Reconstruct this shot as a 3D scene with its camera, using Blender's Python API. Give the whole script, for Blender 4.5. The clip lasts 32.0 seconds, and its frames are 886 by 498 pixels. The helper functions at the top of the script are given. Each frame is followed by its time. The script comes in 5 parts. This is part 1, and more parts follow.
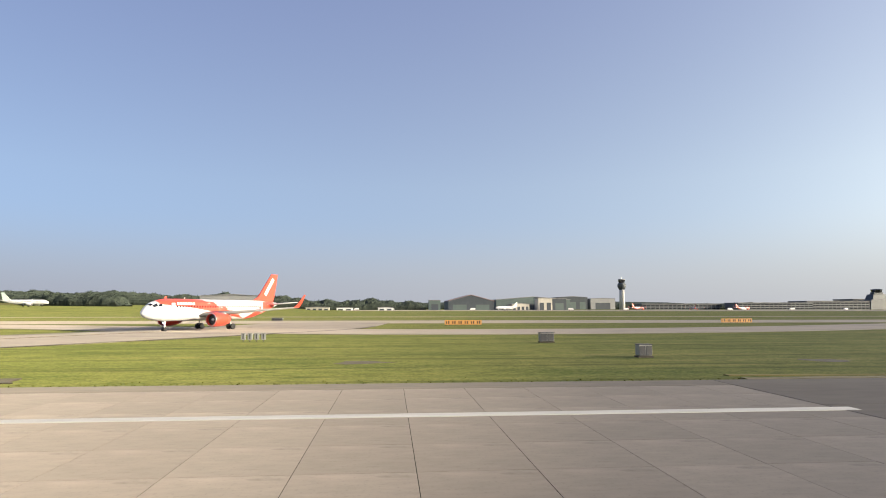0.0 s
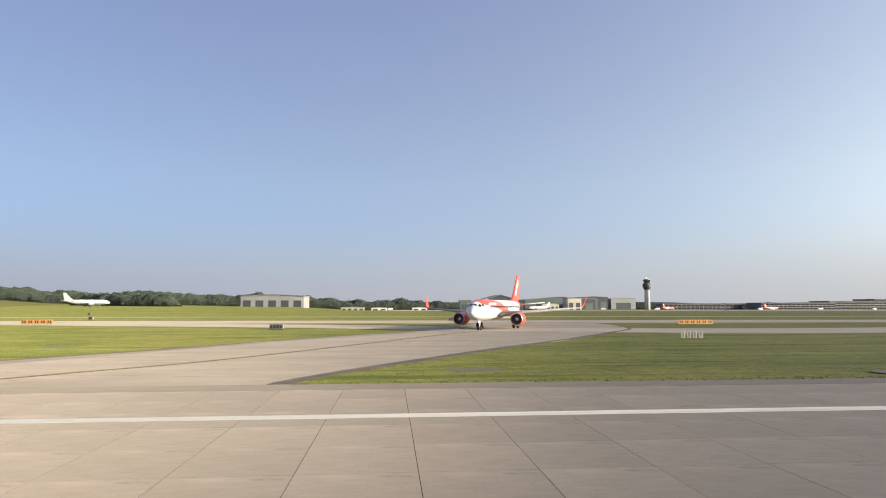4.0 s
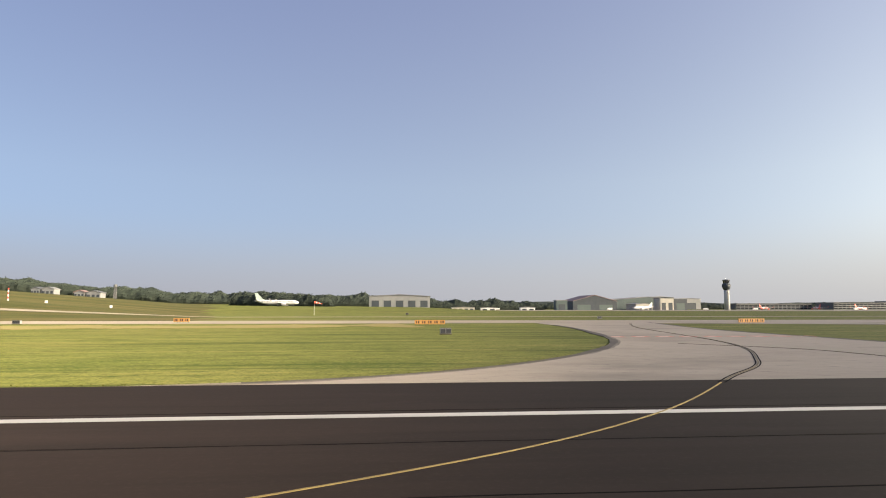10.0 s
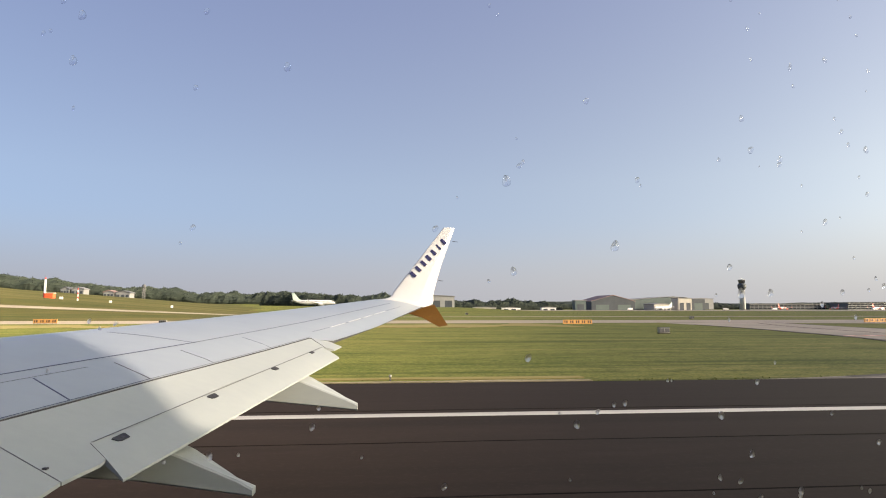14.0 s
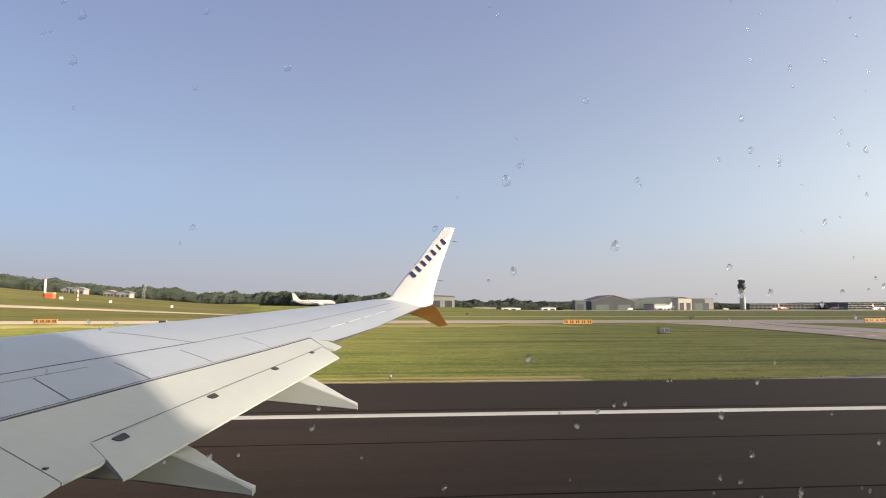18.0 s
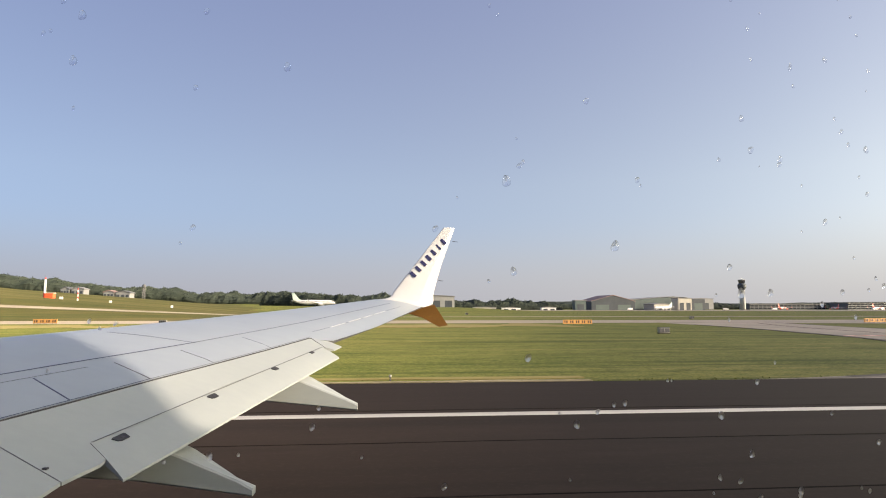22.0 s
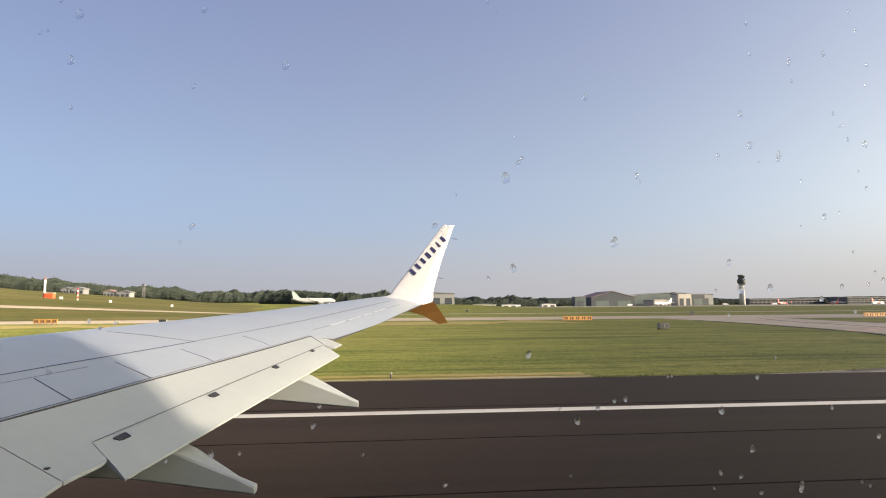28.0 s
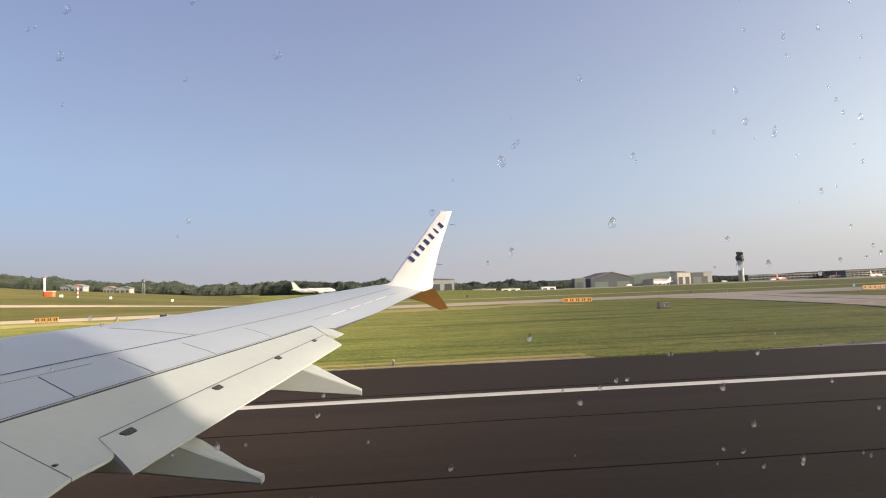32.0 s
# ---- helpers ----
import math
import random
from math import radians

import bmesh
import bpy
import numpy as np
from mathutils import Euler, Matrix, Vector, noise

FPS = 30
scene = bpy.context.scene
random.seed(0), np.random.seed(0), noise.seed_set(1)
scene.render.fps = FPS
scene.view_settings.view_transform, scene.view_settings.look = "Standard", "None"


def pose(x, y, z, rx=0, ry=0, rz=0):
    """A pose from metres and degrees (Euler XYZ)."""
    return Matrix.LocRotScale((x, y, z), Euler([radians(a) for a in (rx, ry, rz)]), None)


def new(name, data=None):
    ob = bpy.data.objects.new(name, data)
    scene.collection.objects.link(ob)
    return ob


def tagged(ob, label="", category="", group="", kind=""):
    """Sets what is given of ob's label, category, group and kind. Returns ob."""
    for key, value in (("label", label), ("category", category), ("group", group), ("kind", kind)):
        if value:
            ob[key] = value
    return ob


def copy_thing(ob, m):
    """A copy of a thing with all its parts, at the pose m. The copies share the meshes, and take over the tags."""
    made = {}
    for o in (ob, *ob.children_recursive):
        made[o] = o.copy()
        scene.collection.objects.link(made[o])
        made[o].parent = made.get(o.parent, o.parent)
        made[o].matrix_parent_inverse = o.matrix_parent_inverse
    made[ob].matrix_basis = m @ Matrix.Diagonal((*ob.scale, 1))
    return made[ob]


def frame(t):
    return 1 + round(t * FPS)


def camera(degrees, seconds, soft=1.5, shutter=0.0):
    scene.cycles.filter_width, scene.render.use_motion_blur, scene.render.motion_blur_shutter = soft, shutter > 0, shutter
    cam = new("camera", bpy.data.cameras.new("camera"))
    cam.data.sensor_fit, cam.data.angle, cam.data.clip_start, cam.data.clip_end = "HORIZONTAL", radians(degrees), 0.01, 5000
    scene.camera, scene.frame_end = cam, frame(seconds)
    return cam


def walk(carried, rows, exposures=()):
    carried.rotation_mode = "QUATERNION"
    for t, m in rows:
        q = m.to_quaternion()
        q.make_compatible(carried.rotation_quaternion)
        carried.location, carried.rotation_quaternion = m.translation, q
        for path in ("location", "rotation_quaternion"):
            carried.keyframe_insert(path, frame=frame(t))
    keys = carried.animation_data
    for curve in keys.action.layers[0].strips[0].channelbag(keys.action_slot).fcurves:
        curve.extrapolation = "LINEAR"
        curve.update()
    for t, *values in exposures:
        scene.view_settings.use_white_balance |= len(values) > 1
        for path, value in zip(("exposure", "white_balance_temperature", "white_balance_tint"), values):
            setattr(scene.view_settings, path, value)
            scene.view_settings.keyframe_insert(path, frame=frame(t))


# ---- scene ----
# The place: an airport seen from a jet on its take-off run. x runs back along the runway, y out to the side, z up.
def run(t):
    """Distance covered along the runway after t seconds: a quickening roll that comes to rest beside the standing jet's wing."""
    if t <= 10.0:
        return 7.0 * t + 1.25 * t * t + 0.01 * t ** 3
    if t <= 10.6:
        return 205.0 + 35.5 * (t - 10.0)
    s = min((t - 10.6) / 0.4, 1.0)
    return 226.3 + 9.7 * (3 * s * s - 2 * s ** 3) + 0.4 * 35.5 * (s - 2 * s * s + s ** 3)


EYE_Y, EYE_Z, STOP = 1.7, 3.6, run(32.0)
LEAN = ((0, 0.0), (26.5, 0.0), (28, 0.4), (29, 0.8), (30, 1.2), (31, 1.7), (32, 2.2))
TILT = ((0, 5.66), (26.5, 5.66), (28, 5.4), (30, 4.8), (32, 4.06))


def between(rows, t):
    for (a, p), (b, q) in zip(rows, rows[1:]):
        if a <= t <= b:
            return p + (q - p) * (t - a) / (b - a)
    return rows[-1][1]


cam = camera(73.5, 32.0, soft=1.05)
times = [0.2 * k for k in range(51)] + [10.1 + 0.1 * k for k in range(10)] + [12.0 + k for k in range(21)]
walk(cam, [(t, pose(-run(t), EYE_Y, EYE_Z, 90 + between(TILT, t), between(LEAN, t), -5.0)) for t in times], [(0, 0.84, 6500, 10), (7, 0.84, 6550, 10), (11, 0.84, 6850, 12), (32, 0.84, 6900, 13)])

# ---- world, sun, exposure ----
SUN_EL, SUN_ROT = 14.0, 110.0
world = bpy.data.worlds.new("World")
scene.world = world
world.use_nodes = True
wn = world.node_tree.nodes
sky = wn.new("ShaderNodeTexSky")
sky.sky_type, sky.sun_disc = "NISHITA", False
sky.sun_elevation, sky.sun_rotation = radians(SUN_EL), radians(SUN_ROT)
sky.air_density, sky.dust_density, sky.ozone_density, sky.altitude = 0.3, 5.0, 3.0, 60
thin = wn.new("ShaderNodeVectorMath")
thin.operation = "MULTIPLY_ADD"
thin.inputs[1].default_value, thin.inputs[2].default_value = (1.28, 1.21, 0.80), (0.90, 1.05, 1.52)  # clear sky seen through even haze
wn["Background"].inputs["Strength"].default_value = 0.137
world.node_tree.links.new(sky.outputs[0], thin.inputs[0])
# a grey-lilac haze that lies low round the whole horizon
way = wn.new("ShaderNodeTexCoord")
parts = wn.new("ShaderNodeSeparateXYZ")
low = wn.new("ShaderNodeMapRange")
low.interpolation_type = "SMOOTHERSTEP"
low.inputs["From Min"].default_value, low.inputs["From Max"].default_value = 0.0, 0.17
low.inputs["To Min"].default_value, low.inputs["To Max"].default_value = 0.66, 0.0
haze = wn.new("ShaderNodeMix")
haze.data_type = "RGBA"
haze.inputs[7].default_value = (2.27, 2.37, 2.50, 1)
world.node_tree.links.new(way.outputs["Generated"], parts.inputs[0])
world.node_tree.links.new(parts.outputs["Z"], low.inputs["Value"])
world.node_tree.links.new(low.outputs[0], haze.inputs[0])
# the blue deepens with height
high = wn.new("ShaderNodeMapRange")
high.inputs["From Min"].default_value, high.inputs["From Max"].default_value = 0.2, 0.65
deep = wn.new("ShaderNodeMix")
deep.data_type, deep.blend_type = "RGBA", "MULTIPLY"
deep.inputs[7].default_value = (0.66, 0.68, 0.90, 1)
world.node_tree.links.new(parts.outputs["Z"], high.inputs["Value"])
world.node_tree.links.new(high.outputs[0], deep.inputs[0])
world.node_tree.links.new(thin.outputs[0], deep.inputs[6])
world.node_tree.links.new(deep.outputs[2], haze.inputs[6])
# the hazy air is brighter and whiter on the sun's side of the sky
az, el = radians(SUN_ROT), radians(SUN_EL)
toward = Vector((math.sin(az) * math.cos(el), math.cos(az) * math.cos(el), math.sin(el)))
facing = wn.new("ShaderNodeVectorMath")
facing.operation = "DOT_PRODUCT"
facing.inputs[1].default_value = toward
side = wn.new("ShaderNodeMapRange")
side.inputs["From Min"].default_value, side.inputs["From Max"].default_value = -0.8, 0.4
bright = wn.new("ShaderNodeMix")
bright.data_type = "RGBA"
bright.inputs[6].default_value, bright.inputs[7].default_value = (0.875, 0.885, 0.945, 1), (1.20, 1.16, 1.09, 1)
lit = wn.new("ShaderNodeVectorMath")
lit.operation = "MULTIPLY"
world.node_tree.links.new(way.outputs["Generated"], facing.inputs[0])
world.node_tree.links.new(facing.outputs["Value"], side.inputs["Value"])
world.node_tree.links.new(side.outputs[0], bright.inputs[0])
world.node_tree.links.new(haze.outputs[2], lit.inputs[0])
world.node_tree.links.new(bright.outputs[2], lit.inputs[1])
world.node_tree.links.new(lit.outputs[0], wn["Background"].inputs["Color"])
lamp = bpy.data.lights.new("sun", "SUN")
lamp.energy, lamp.angle, lamp.color = 5.0, radians(0.6), (1.0, 0.86, 0.68)
sun = new("sun", lamp)
sun.rotation_mode = "QUATERNION"
sun.rotation_quaternion = toward.to_track_quat("Z", "Y")


# ---- materials ----
def surf(name, a, b, size=1.0, rough=0.8, metal=0.0, bump=0.0, fine=0.0, stretch=(1, 1, 1), spread=0.25, each=0.0, spec=0.5, coat=0.0):
    """Two colours mixed by noise at two scales, with relief. size: metres of the broad blotches; each: spread from piece to piece."""
    m = bpy.data.materials.new(name)
    m.use_nodes = True
    n, l = m.node_tree.nodes, m.node_tree.links
    bsdf = n["Principled BSDF"]
    co = n.new("ShaderNodeTexCoord")
    mp = n.new("ShaderNodeMapping")
    mp.inputs["Scale"].default_value = stretch
    l.new(co.outputs["Object"], mp.inputs["Vector"])
    big = n.new("ShaderNodeTexNoise")
    big.inputs["Scale"].default_value, big.inputs["Detail"].default_value = 1.0 / size, 5
    small = n.new("ShaderNodeTexNoise")
    small.inputs["Scale"].default_value, small.inputs["Detail"].default_value = 14.0 / size, 3
    for t in (big, small):
        l.new(mp.outputs[0], t.inputs["Vector"])
    mix = n.new("ShaderNodeMath")
    mix.operation = "MULTIPLY_ADD"
    mix.inputs[1].default_value = 0.35
    l.new(small.outputs["Fac"], mix.inputs[0])
    part_big = n.new("ShaderNodeMath")
    part_big.operation = "MULTIPLY"
    part_big.inputs[1].default_value = 0.65
    l.new(big.outputs["Fac"], part_big.inputs[0])
    l.new(part_big.outputs[0], mix.inputs[2])
    ramp = n.new("ShaderNodeValToRGB")
    ramp.color_ramp.elements[0].position, ramp.color_ramp.elements[1].position = 0.5 - spread, 0.5 + spread
    ramp.color_ramp.elements[0].color, ramp.color_ramp.elements[1].color = (*a, 1), (*b, 1)
    l.new(mix.outputs[0], ramp.inputs["Fac"])
    out = ramp.outputs["Color"]
    if each:
        info = n.new("ShaderNodeObjectInfo")
        hsv = n.new("ShaderNodeHueSaturation")
        span = n.new("ShaderNodeMapRange")
        span.inputs["To Min"].default_value, span.inputs["To Max"].default_value = 1 - each, 1 + each
        l.new(info.outputs["Random"], span.inputs["Value"])
        l.new(span.outputs[0], hsv.inputs["Value"])
        l.new(out, hsv.inputs["Color"])
        out = hsv.outputs["Color"]
    l.new(out, bsdf.inputs["Base Color"])
    bsdf.inputs["Roughness"].default_value, bsdf.inputs["Metallic"].default_value = rough, metal
    bsdf.inputs["Specular IOR Level"].default_value = spec
    bsdf.inputs["Diffuse Roughness"].default_value = 1.0 if rough >= 0.85 else 0.2  # grainy ground and foliage throw light back
    bsdf.inputs["Coat Weight"].default_value = coat
    if bump:
        bp = n.new("ShaderNodeBump")
        bp.inputs["Strength"].default_value, bp.inputs["Distance"].default_value = 0.6, bump
        l.new(small.outputs["Fac"], bp.inputs["Height"])
        l.new(bp.outputs[0], bsdf.inputs["Normal"])
    return m


M = {}
M["grass"] = surf("grass", (0.072, 0.096, 0.018), (0.168, 0.161, 0.042), 9, 0.95, bump=0.10, stretch=(0.45, 1.0, 1), spread=0.22, spec=0.1)


def layered(m, layers):
    """Lays further colours over a material's own: scale, stretch, where the noise begins and ends to show it, colour, strength."""
    n, l = m.node_tree.nodes, m.node_tree.links
    co = n.new("ShaderNodeTexCoord")
    base = n["Principled BSDF"].inputs["Base Color"]
    out = base.links[0].from_socket
    for scale, stretch, lo, hi, colour, most in layers:
        mp = n.new("ShaderNodeMapping")
        mp.inputs["Scale"].default_value = stretch
        l.new(co.outputs["Object"], mp.inputs["Vector"])
        no = n.new("ShaderNodeTexNoise")
        no.inputs["Scale"].default_value, no.inputs["Detail"].default_value, no.inputs["Roughness"].default_value = scale, 5, 0.6
        l.new(mp.outputs[0], no.inputs["Vector"])
        span = n.new("ShaderNodeMapRange")
        span.inputs["From Min"].default_value, span.inputs["From Max"].default_value, span.inputs["To Max"].default_value = lo, hi, most
        l.new(no.outputs["Fac"], span.inputs["Value"])
        mx = n.new("ShaderNodeMix")
        mx.data_type = "RGBA"
        mx.inputs[7].default_value = (*colour, 1)
        l.new(span.outputs[0], mx.inputs[0])
        l.new(out, mx.inputs[6])
        out = mx.outputs[2]
    l.new(out, base)


# mowing swathes, straw-coloured patches, darker clumps and fine blades
layered(M["grass"], ((0.33, (0.06, 1.0, 1), 0.50, 0.66, (0.195, 0.17, 0.057), 0.7), (0.035, (0.5, 1.0, 1), 0.52, 0.68, (0.187, 0.158, 0.052), 0.6), (0.16, (0.4, 1.0, 1), 0.50, 0.64, (0.05, 0.074, 0.011), 0.75),
                     (0.9, (0.55, 1.0, 1), 0.48, 0.66, (0.043, 0.063, 0.010), 0.7), (3.4, (0.7, 1.0, 1), 0.46, 0.66, (0.215, 0.195, 0.065), 0.5), (6.5, (0.8, 1.0, 1), 0.50, 0.64, (0.028, 0.044, 0.007), 0.65)))
layered(M["grass"], ((0.55, (0.045, 1.0, 1), 0.53, 0.63, (0.032, 0.047, 0.008), 0.6),))
# grass colour darkened to dim the overlit slope; the tan bands are its own
M["meadow"] = surf("dimmed_meadow", (0.034, 0.040, 0.011), (0.084, 0.079, 0.026), 9, 0.95, bump=0.10, stretch=(0.3, 1.0, 1), spread=0.22, spec=0.1)
layered(M["meadow"], ((0.05, (0.12, 1.0, 1), 0.48, 0.62, (0.125, 0.098, 0.042), 0.75), (0.3, (0.1, 1.0, 1), 0.5, 0.66, (0.028, 0.038, 0.009), 0.6), (2.5, (0.6, 1.0, 1), 0.48, 0.66, (0.11, 0.10, 0.036), 0.4)))
M["dry_grass"] = surf("dry_grass", (0.07, 0.085, 0.018), (0.14, 0.14, 0.038), 0.8, 0.95, spec=0.1)
M["asphalt"] = surf("asphalt", (0.0117, 0.0083, 0.0071), (0.0212, 0.0152, 0.0127), 12, 0.95, bump=0.01, stretch=(0.12, 1, 1), spread=0.3, each=0.06, spec=0.12)
M["dark_asphalt"] = surf("rubbered_asphalt", (0.0045, 0.0036, 0.0034), (0.0125, 0.0095, 0.0086), 5, 0.9, bump=0.008, stretch=(0.05, 1.6, 1), spread=0.22, spec=0.1)
M["old_asphalt"] = surf("old_asphalt", (0.045, 0.041, 0.038), (0.075, 0.068, 0.062), 9, 0.9, bump=0.01, spec=0.3)
M["grey_asphalt"] = surf("grey_asphalt", (0.09, 0.078, 0.068), (0.15, 0.132, 0.115), 7, 0.9, bump=0.008, stretch=(0.3, 1, 1), spec=0.2)
M["straw"] = surf("straw_grass", (0.15, 0.13, 0.050), (0.24, 0.20, 0.085), 2.2, 0.95, bump=0.05, stretch=(0.2, 1, 1), spread=0.2, spec=0.1)
M["margin"] = surf("weathered_margin", (0.10, 0.088, 0.076), (0.19, 0.165, 0.14), 6, 0.9, bump=0.006, stretch=(0.35, 1, 1), spec=0.2)
M["verge"] = surf("dry_verge", (0.13, 0.115, 0.07), (0.30, 0.255, 0.175), 1.2, 0.95, stretch=(0.15, 1, 1), spread=0.2, spec=0.1)
M["concrete"] = surf("concrete", (0.145, 0.126, 0.106), (0.240, 0.206, 0.172), 5, 0.85, bump=0.006, stretch=(0.45, 1.6, 1), each=0.07, spec=0.3)
M["taxi_concrete"] = surf("taxi_concrete", (0.208, 0.178, 0.147), (0.305, 0.258, 0.212), 14, 0.88, bump=0.006, stretch=(0.5, 1, 1), spec=0.3)
M["stained"] = surf("stained_concrete", (0.022, 0.019, 0.016), (0.095, 0.082, 0.068), 2.5, 0.88, bump=0.006, spec=0.3)
# oil and tyre stains, washed-out patches and fine pitting on the concrete; tyre marks and bleached patches on the asphalt
STAINS = ((0.11, (0.6, 1.0, 1), 0.52, 0.72, (0.095, 0.083, 0.071), 0.55), (0.45, (0.35, 1.3, 1), 0.55, 0.75, (0.33, 0.285, 0.235), 0.45), (1.3, (0.5, 1.0, 1), 0.58, 0.72, (0.075, 0.066, 0.057), 0.5), (9.0, (1, 1, 1), 0.55, 0.75, (0.09, 0.08, 0.07), 0.4))
layered(M["concrete"], STAINS)
layered(M["taxi_concrete"], STAINS)
layered(M["asphalt"], ((0.22, (0.06, 1.6, 1), 0.52, 0.72, (0.007, 0.0055, 0.005), 0.6), (0.5, (0.3, 1.0, 1), 0.56, 0.76, (0.028, 0.020, 0.017), 0.5), (7.0, (0.8, 1, 1), 0.52, 0.72, (0.030, 0.023, 0.019), 0.35)))
M["tar"] = surf("tar", (0.004, 0.004, 0.004), (0.007, 0.007, 0.007), 1.5, 1.0, spec=0.02)
M["white_paint"] = surf("white_road_paint", (0.30, 0.29, 0.265), (0.54, 0.525, 0.49), 2.2, 0.75, stretch=(0.12, 3.0, 1), spread=0.22)
M["grey_paint"] = surf("tyre_worn_white_paint", (0.19, 0.185, 0.175), (0.40, 0.39, 0.365), 2.0, 0.8, stretch=(0.1, 2.6, 1), spread=0.22)
M["worn_paint"] = surf("worn_white_paint", (0.10, 0.095, 0.09), (0.55, 0.53, 0.50), 1.6, 0.8, stretch=(0.05, 3.0, 1), spread=0.2)
M["yellow_paint"] = surf("yellow_road_paint", (0.15, 0.11, 0.037), (0.27, 0.195, 0.057), 2, 0.8)
M["faded_yellow"] = surf("faded_yellow_paint", (0.07, 0.055, 0.03), (0.17, 0.13, 0.06), 2, 0.85, spread=0.2)
M["red_paint"] = surf("red_road_paint", (0.38, 0.10, 0.07), (0.48, 0.16, 0.11), 2, 0.8)
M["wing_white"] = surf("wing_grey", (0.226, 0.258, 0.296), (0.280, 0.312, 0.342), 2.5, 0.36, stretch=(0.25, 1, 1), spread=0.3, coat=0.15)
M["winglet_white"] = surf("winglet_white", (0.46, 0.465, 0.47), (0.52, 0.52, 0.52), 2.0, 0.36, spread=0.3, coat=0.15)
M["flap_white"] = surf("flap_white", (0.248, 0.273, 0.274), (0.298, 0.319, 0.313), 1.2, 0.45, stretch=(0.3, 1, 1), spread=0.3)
M["gap"] = surf("panel_gap", (0.016, 0.022, 0.065), (0.028, 0.036, 0.095), 0.5, 0.6)
M["seam"] = surf("seam_grey", (0.07, 0.075, 0.09), (0.11, 0.115, 0.13), 0.5, 0.6)
M["navy"] = surf("navy_paint", (0.018, 0.018, 0.07), (0.03, 0.03, 0.10), 0.7, 0.4)
M["gold"] = surf("gold_paint", (0.13, 0.065, 0.02), (0.21, 0.105, 0.028), 0.6, 0.4)
M["metal"] = surf("bare_metal", (0.45, 0.45, 0.46), (0.6, 0.6, 0.6), 0.5, 0.35, metal=0.9)
M["plane_white"] = surf("plane_white", (0.58, 0.58, 0.575), (0.66, 0.655, 0.64), 3, 0.32, coat=0.2)
M["orange"] = surf("orange_paint", (0.68, 0.060, 0.034), (0.74, 0.085, 0.05), 2, 0.32, coat=0.2)
M["mint"] = surf("pale_green_paint", (0.48, 0.60, 0.53), (0.56, 0.66, 0.58), 2, 0.4)
M["rubber"] = surf("rubber", (0.012, 0.012, 0.012), (0.025, 0.025, 0.025), 0.3, 0.8)
M["dark_glass"] = surf("dark_glass", (0.012, 0.014, 0.018), (0.03, 0.034, 0.04), 1.0, 0.08, spec=0.8)
M["dark_metal"] = surf("dark_metal", (0.05, 0.05, 0.055), (0.09, 0.09, 0.095), 0.6, 0.5, metal=0.6)
M["fan"] = surf("fan_metal", (0.02, 0.02, 0.022), (0.06, 0.06, 0.065), 0.3, 0.4, metal=0.7)
M["leaf"] = surf("foliage", (0.018, 0.027, 0.011), (0.060, 0.074, 0.027), 2.5, 0.8, spread=0.24, each=0.35, spec=0.2)
# bluer and greyer than the near foliage: distance haze put into the colour
M["leaf_hazed"] = surf("hazed_far_foliage", (0.023, 0.032, 0.027), (0.049, 0.059, 0.044), 9, 0.9, spread=0.22, spec=0.1)
M["bark"] = surf("bark", (0.05, 0.04, 0.03), (0.11, 0.09, 0.065), 0.5, 0.9, bump=0.02)
M["tower_concrete"] = surf("tower_concrete", (0.42, 0.41, 0.39), (0.52, 0.51, 0.48), 6, 0.8)
M["cladding_pale"] = surf("pale_cladding", (0.22, 0.225, 0.225), (0.29, 0.29, 0.285), 8, 0.6, each=0.05)
M["cladding_mid"] = surf("mid_grey_cladding", (0.085, 0.09, 0.095), (0.14, 0.145, 0.15), 12, 0.6, each=0.05)
M["cladding_cream"] = surf("cream_cladding", (0.44, 0.415, 0.35), (0.53, 0.50, 0.43), 8, 0.6, each=0.05)
M["cladding_dark"] = surf("dark_cladding", (0.035, 0.045, 0.055), (0.06, 0.07, 0.08), 8, 0.55, each=0.06)
M["cladding_green"] = surf("green_grey_cladding", (0.07, 0.10, 0.095), (0.10, 0.13, 0.12), 8, 0.6)
M["roof_grey"] = surf("grey_roof", (0.16, 0.16, 0.16), (0.22, 0.22, 0.22), 10, 0.6)
M["roof_red"] = surf("dull_red_roof", (0.20, 0.13, 0.12), (0.26, 0.18, 0.16), 10, 0.7)
M["sign_yellow"] = surf("sign_yellow", (0.46, 0.22, 0.055), (0.54, 0.28, 0.08), 0.8, 0.5)
M["sign_black"] = surf("sign_black", (0.015, 0.015, 0.015), (0.03, 0.03, 0.03), 0.5, 0.5)
M["box_grey"] = surf("weathered_grey_metal", (0.20, 0.20, 0.19), (0.31, 0.305, 0.285), 0.6, 0.55)
M["white_board"] = surf("white_board", (0.66, 0.66, 0.64), (0.76, 0.75, 0.72), 0.6, 0.6)
M["sock"] = surf("orange_red_cloth", (0.75, 0.09, 0.03), (0.82, 0.14, 0.05), 0.6, 0.9)
M["red"] = surf("red_paint", (0.50, 0.04, 0.03), (0.58, 0.07, 0.05), 1, 0.5)
M["earth"] = surf("bare_earth", (0.032, 0.028, 0.021), (0.095, 0.077, 0.052), 0.9, 0.95, bump=0.04)

M["lamp_glow"] = bpy.data.materials.new("lit_lamp")
M["lamp_glow"].use_nodes = True
M["lamp_glow"].node_tree.nodes["Principled BSDF"].inputs["Emission Color"].default_value = (1.0, 0.95, 0.88, 1)
M["lamp_glow"].node_tree.nodes["Principled BSDF"].inputs["Emission Strength"].default_value = 6.0


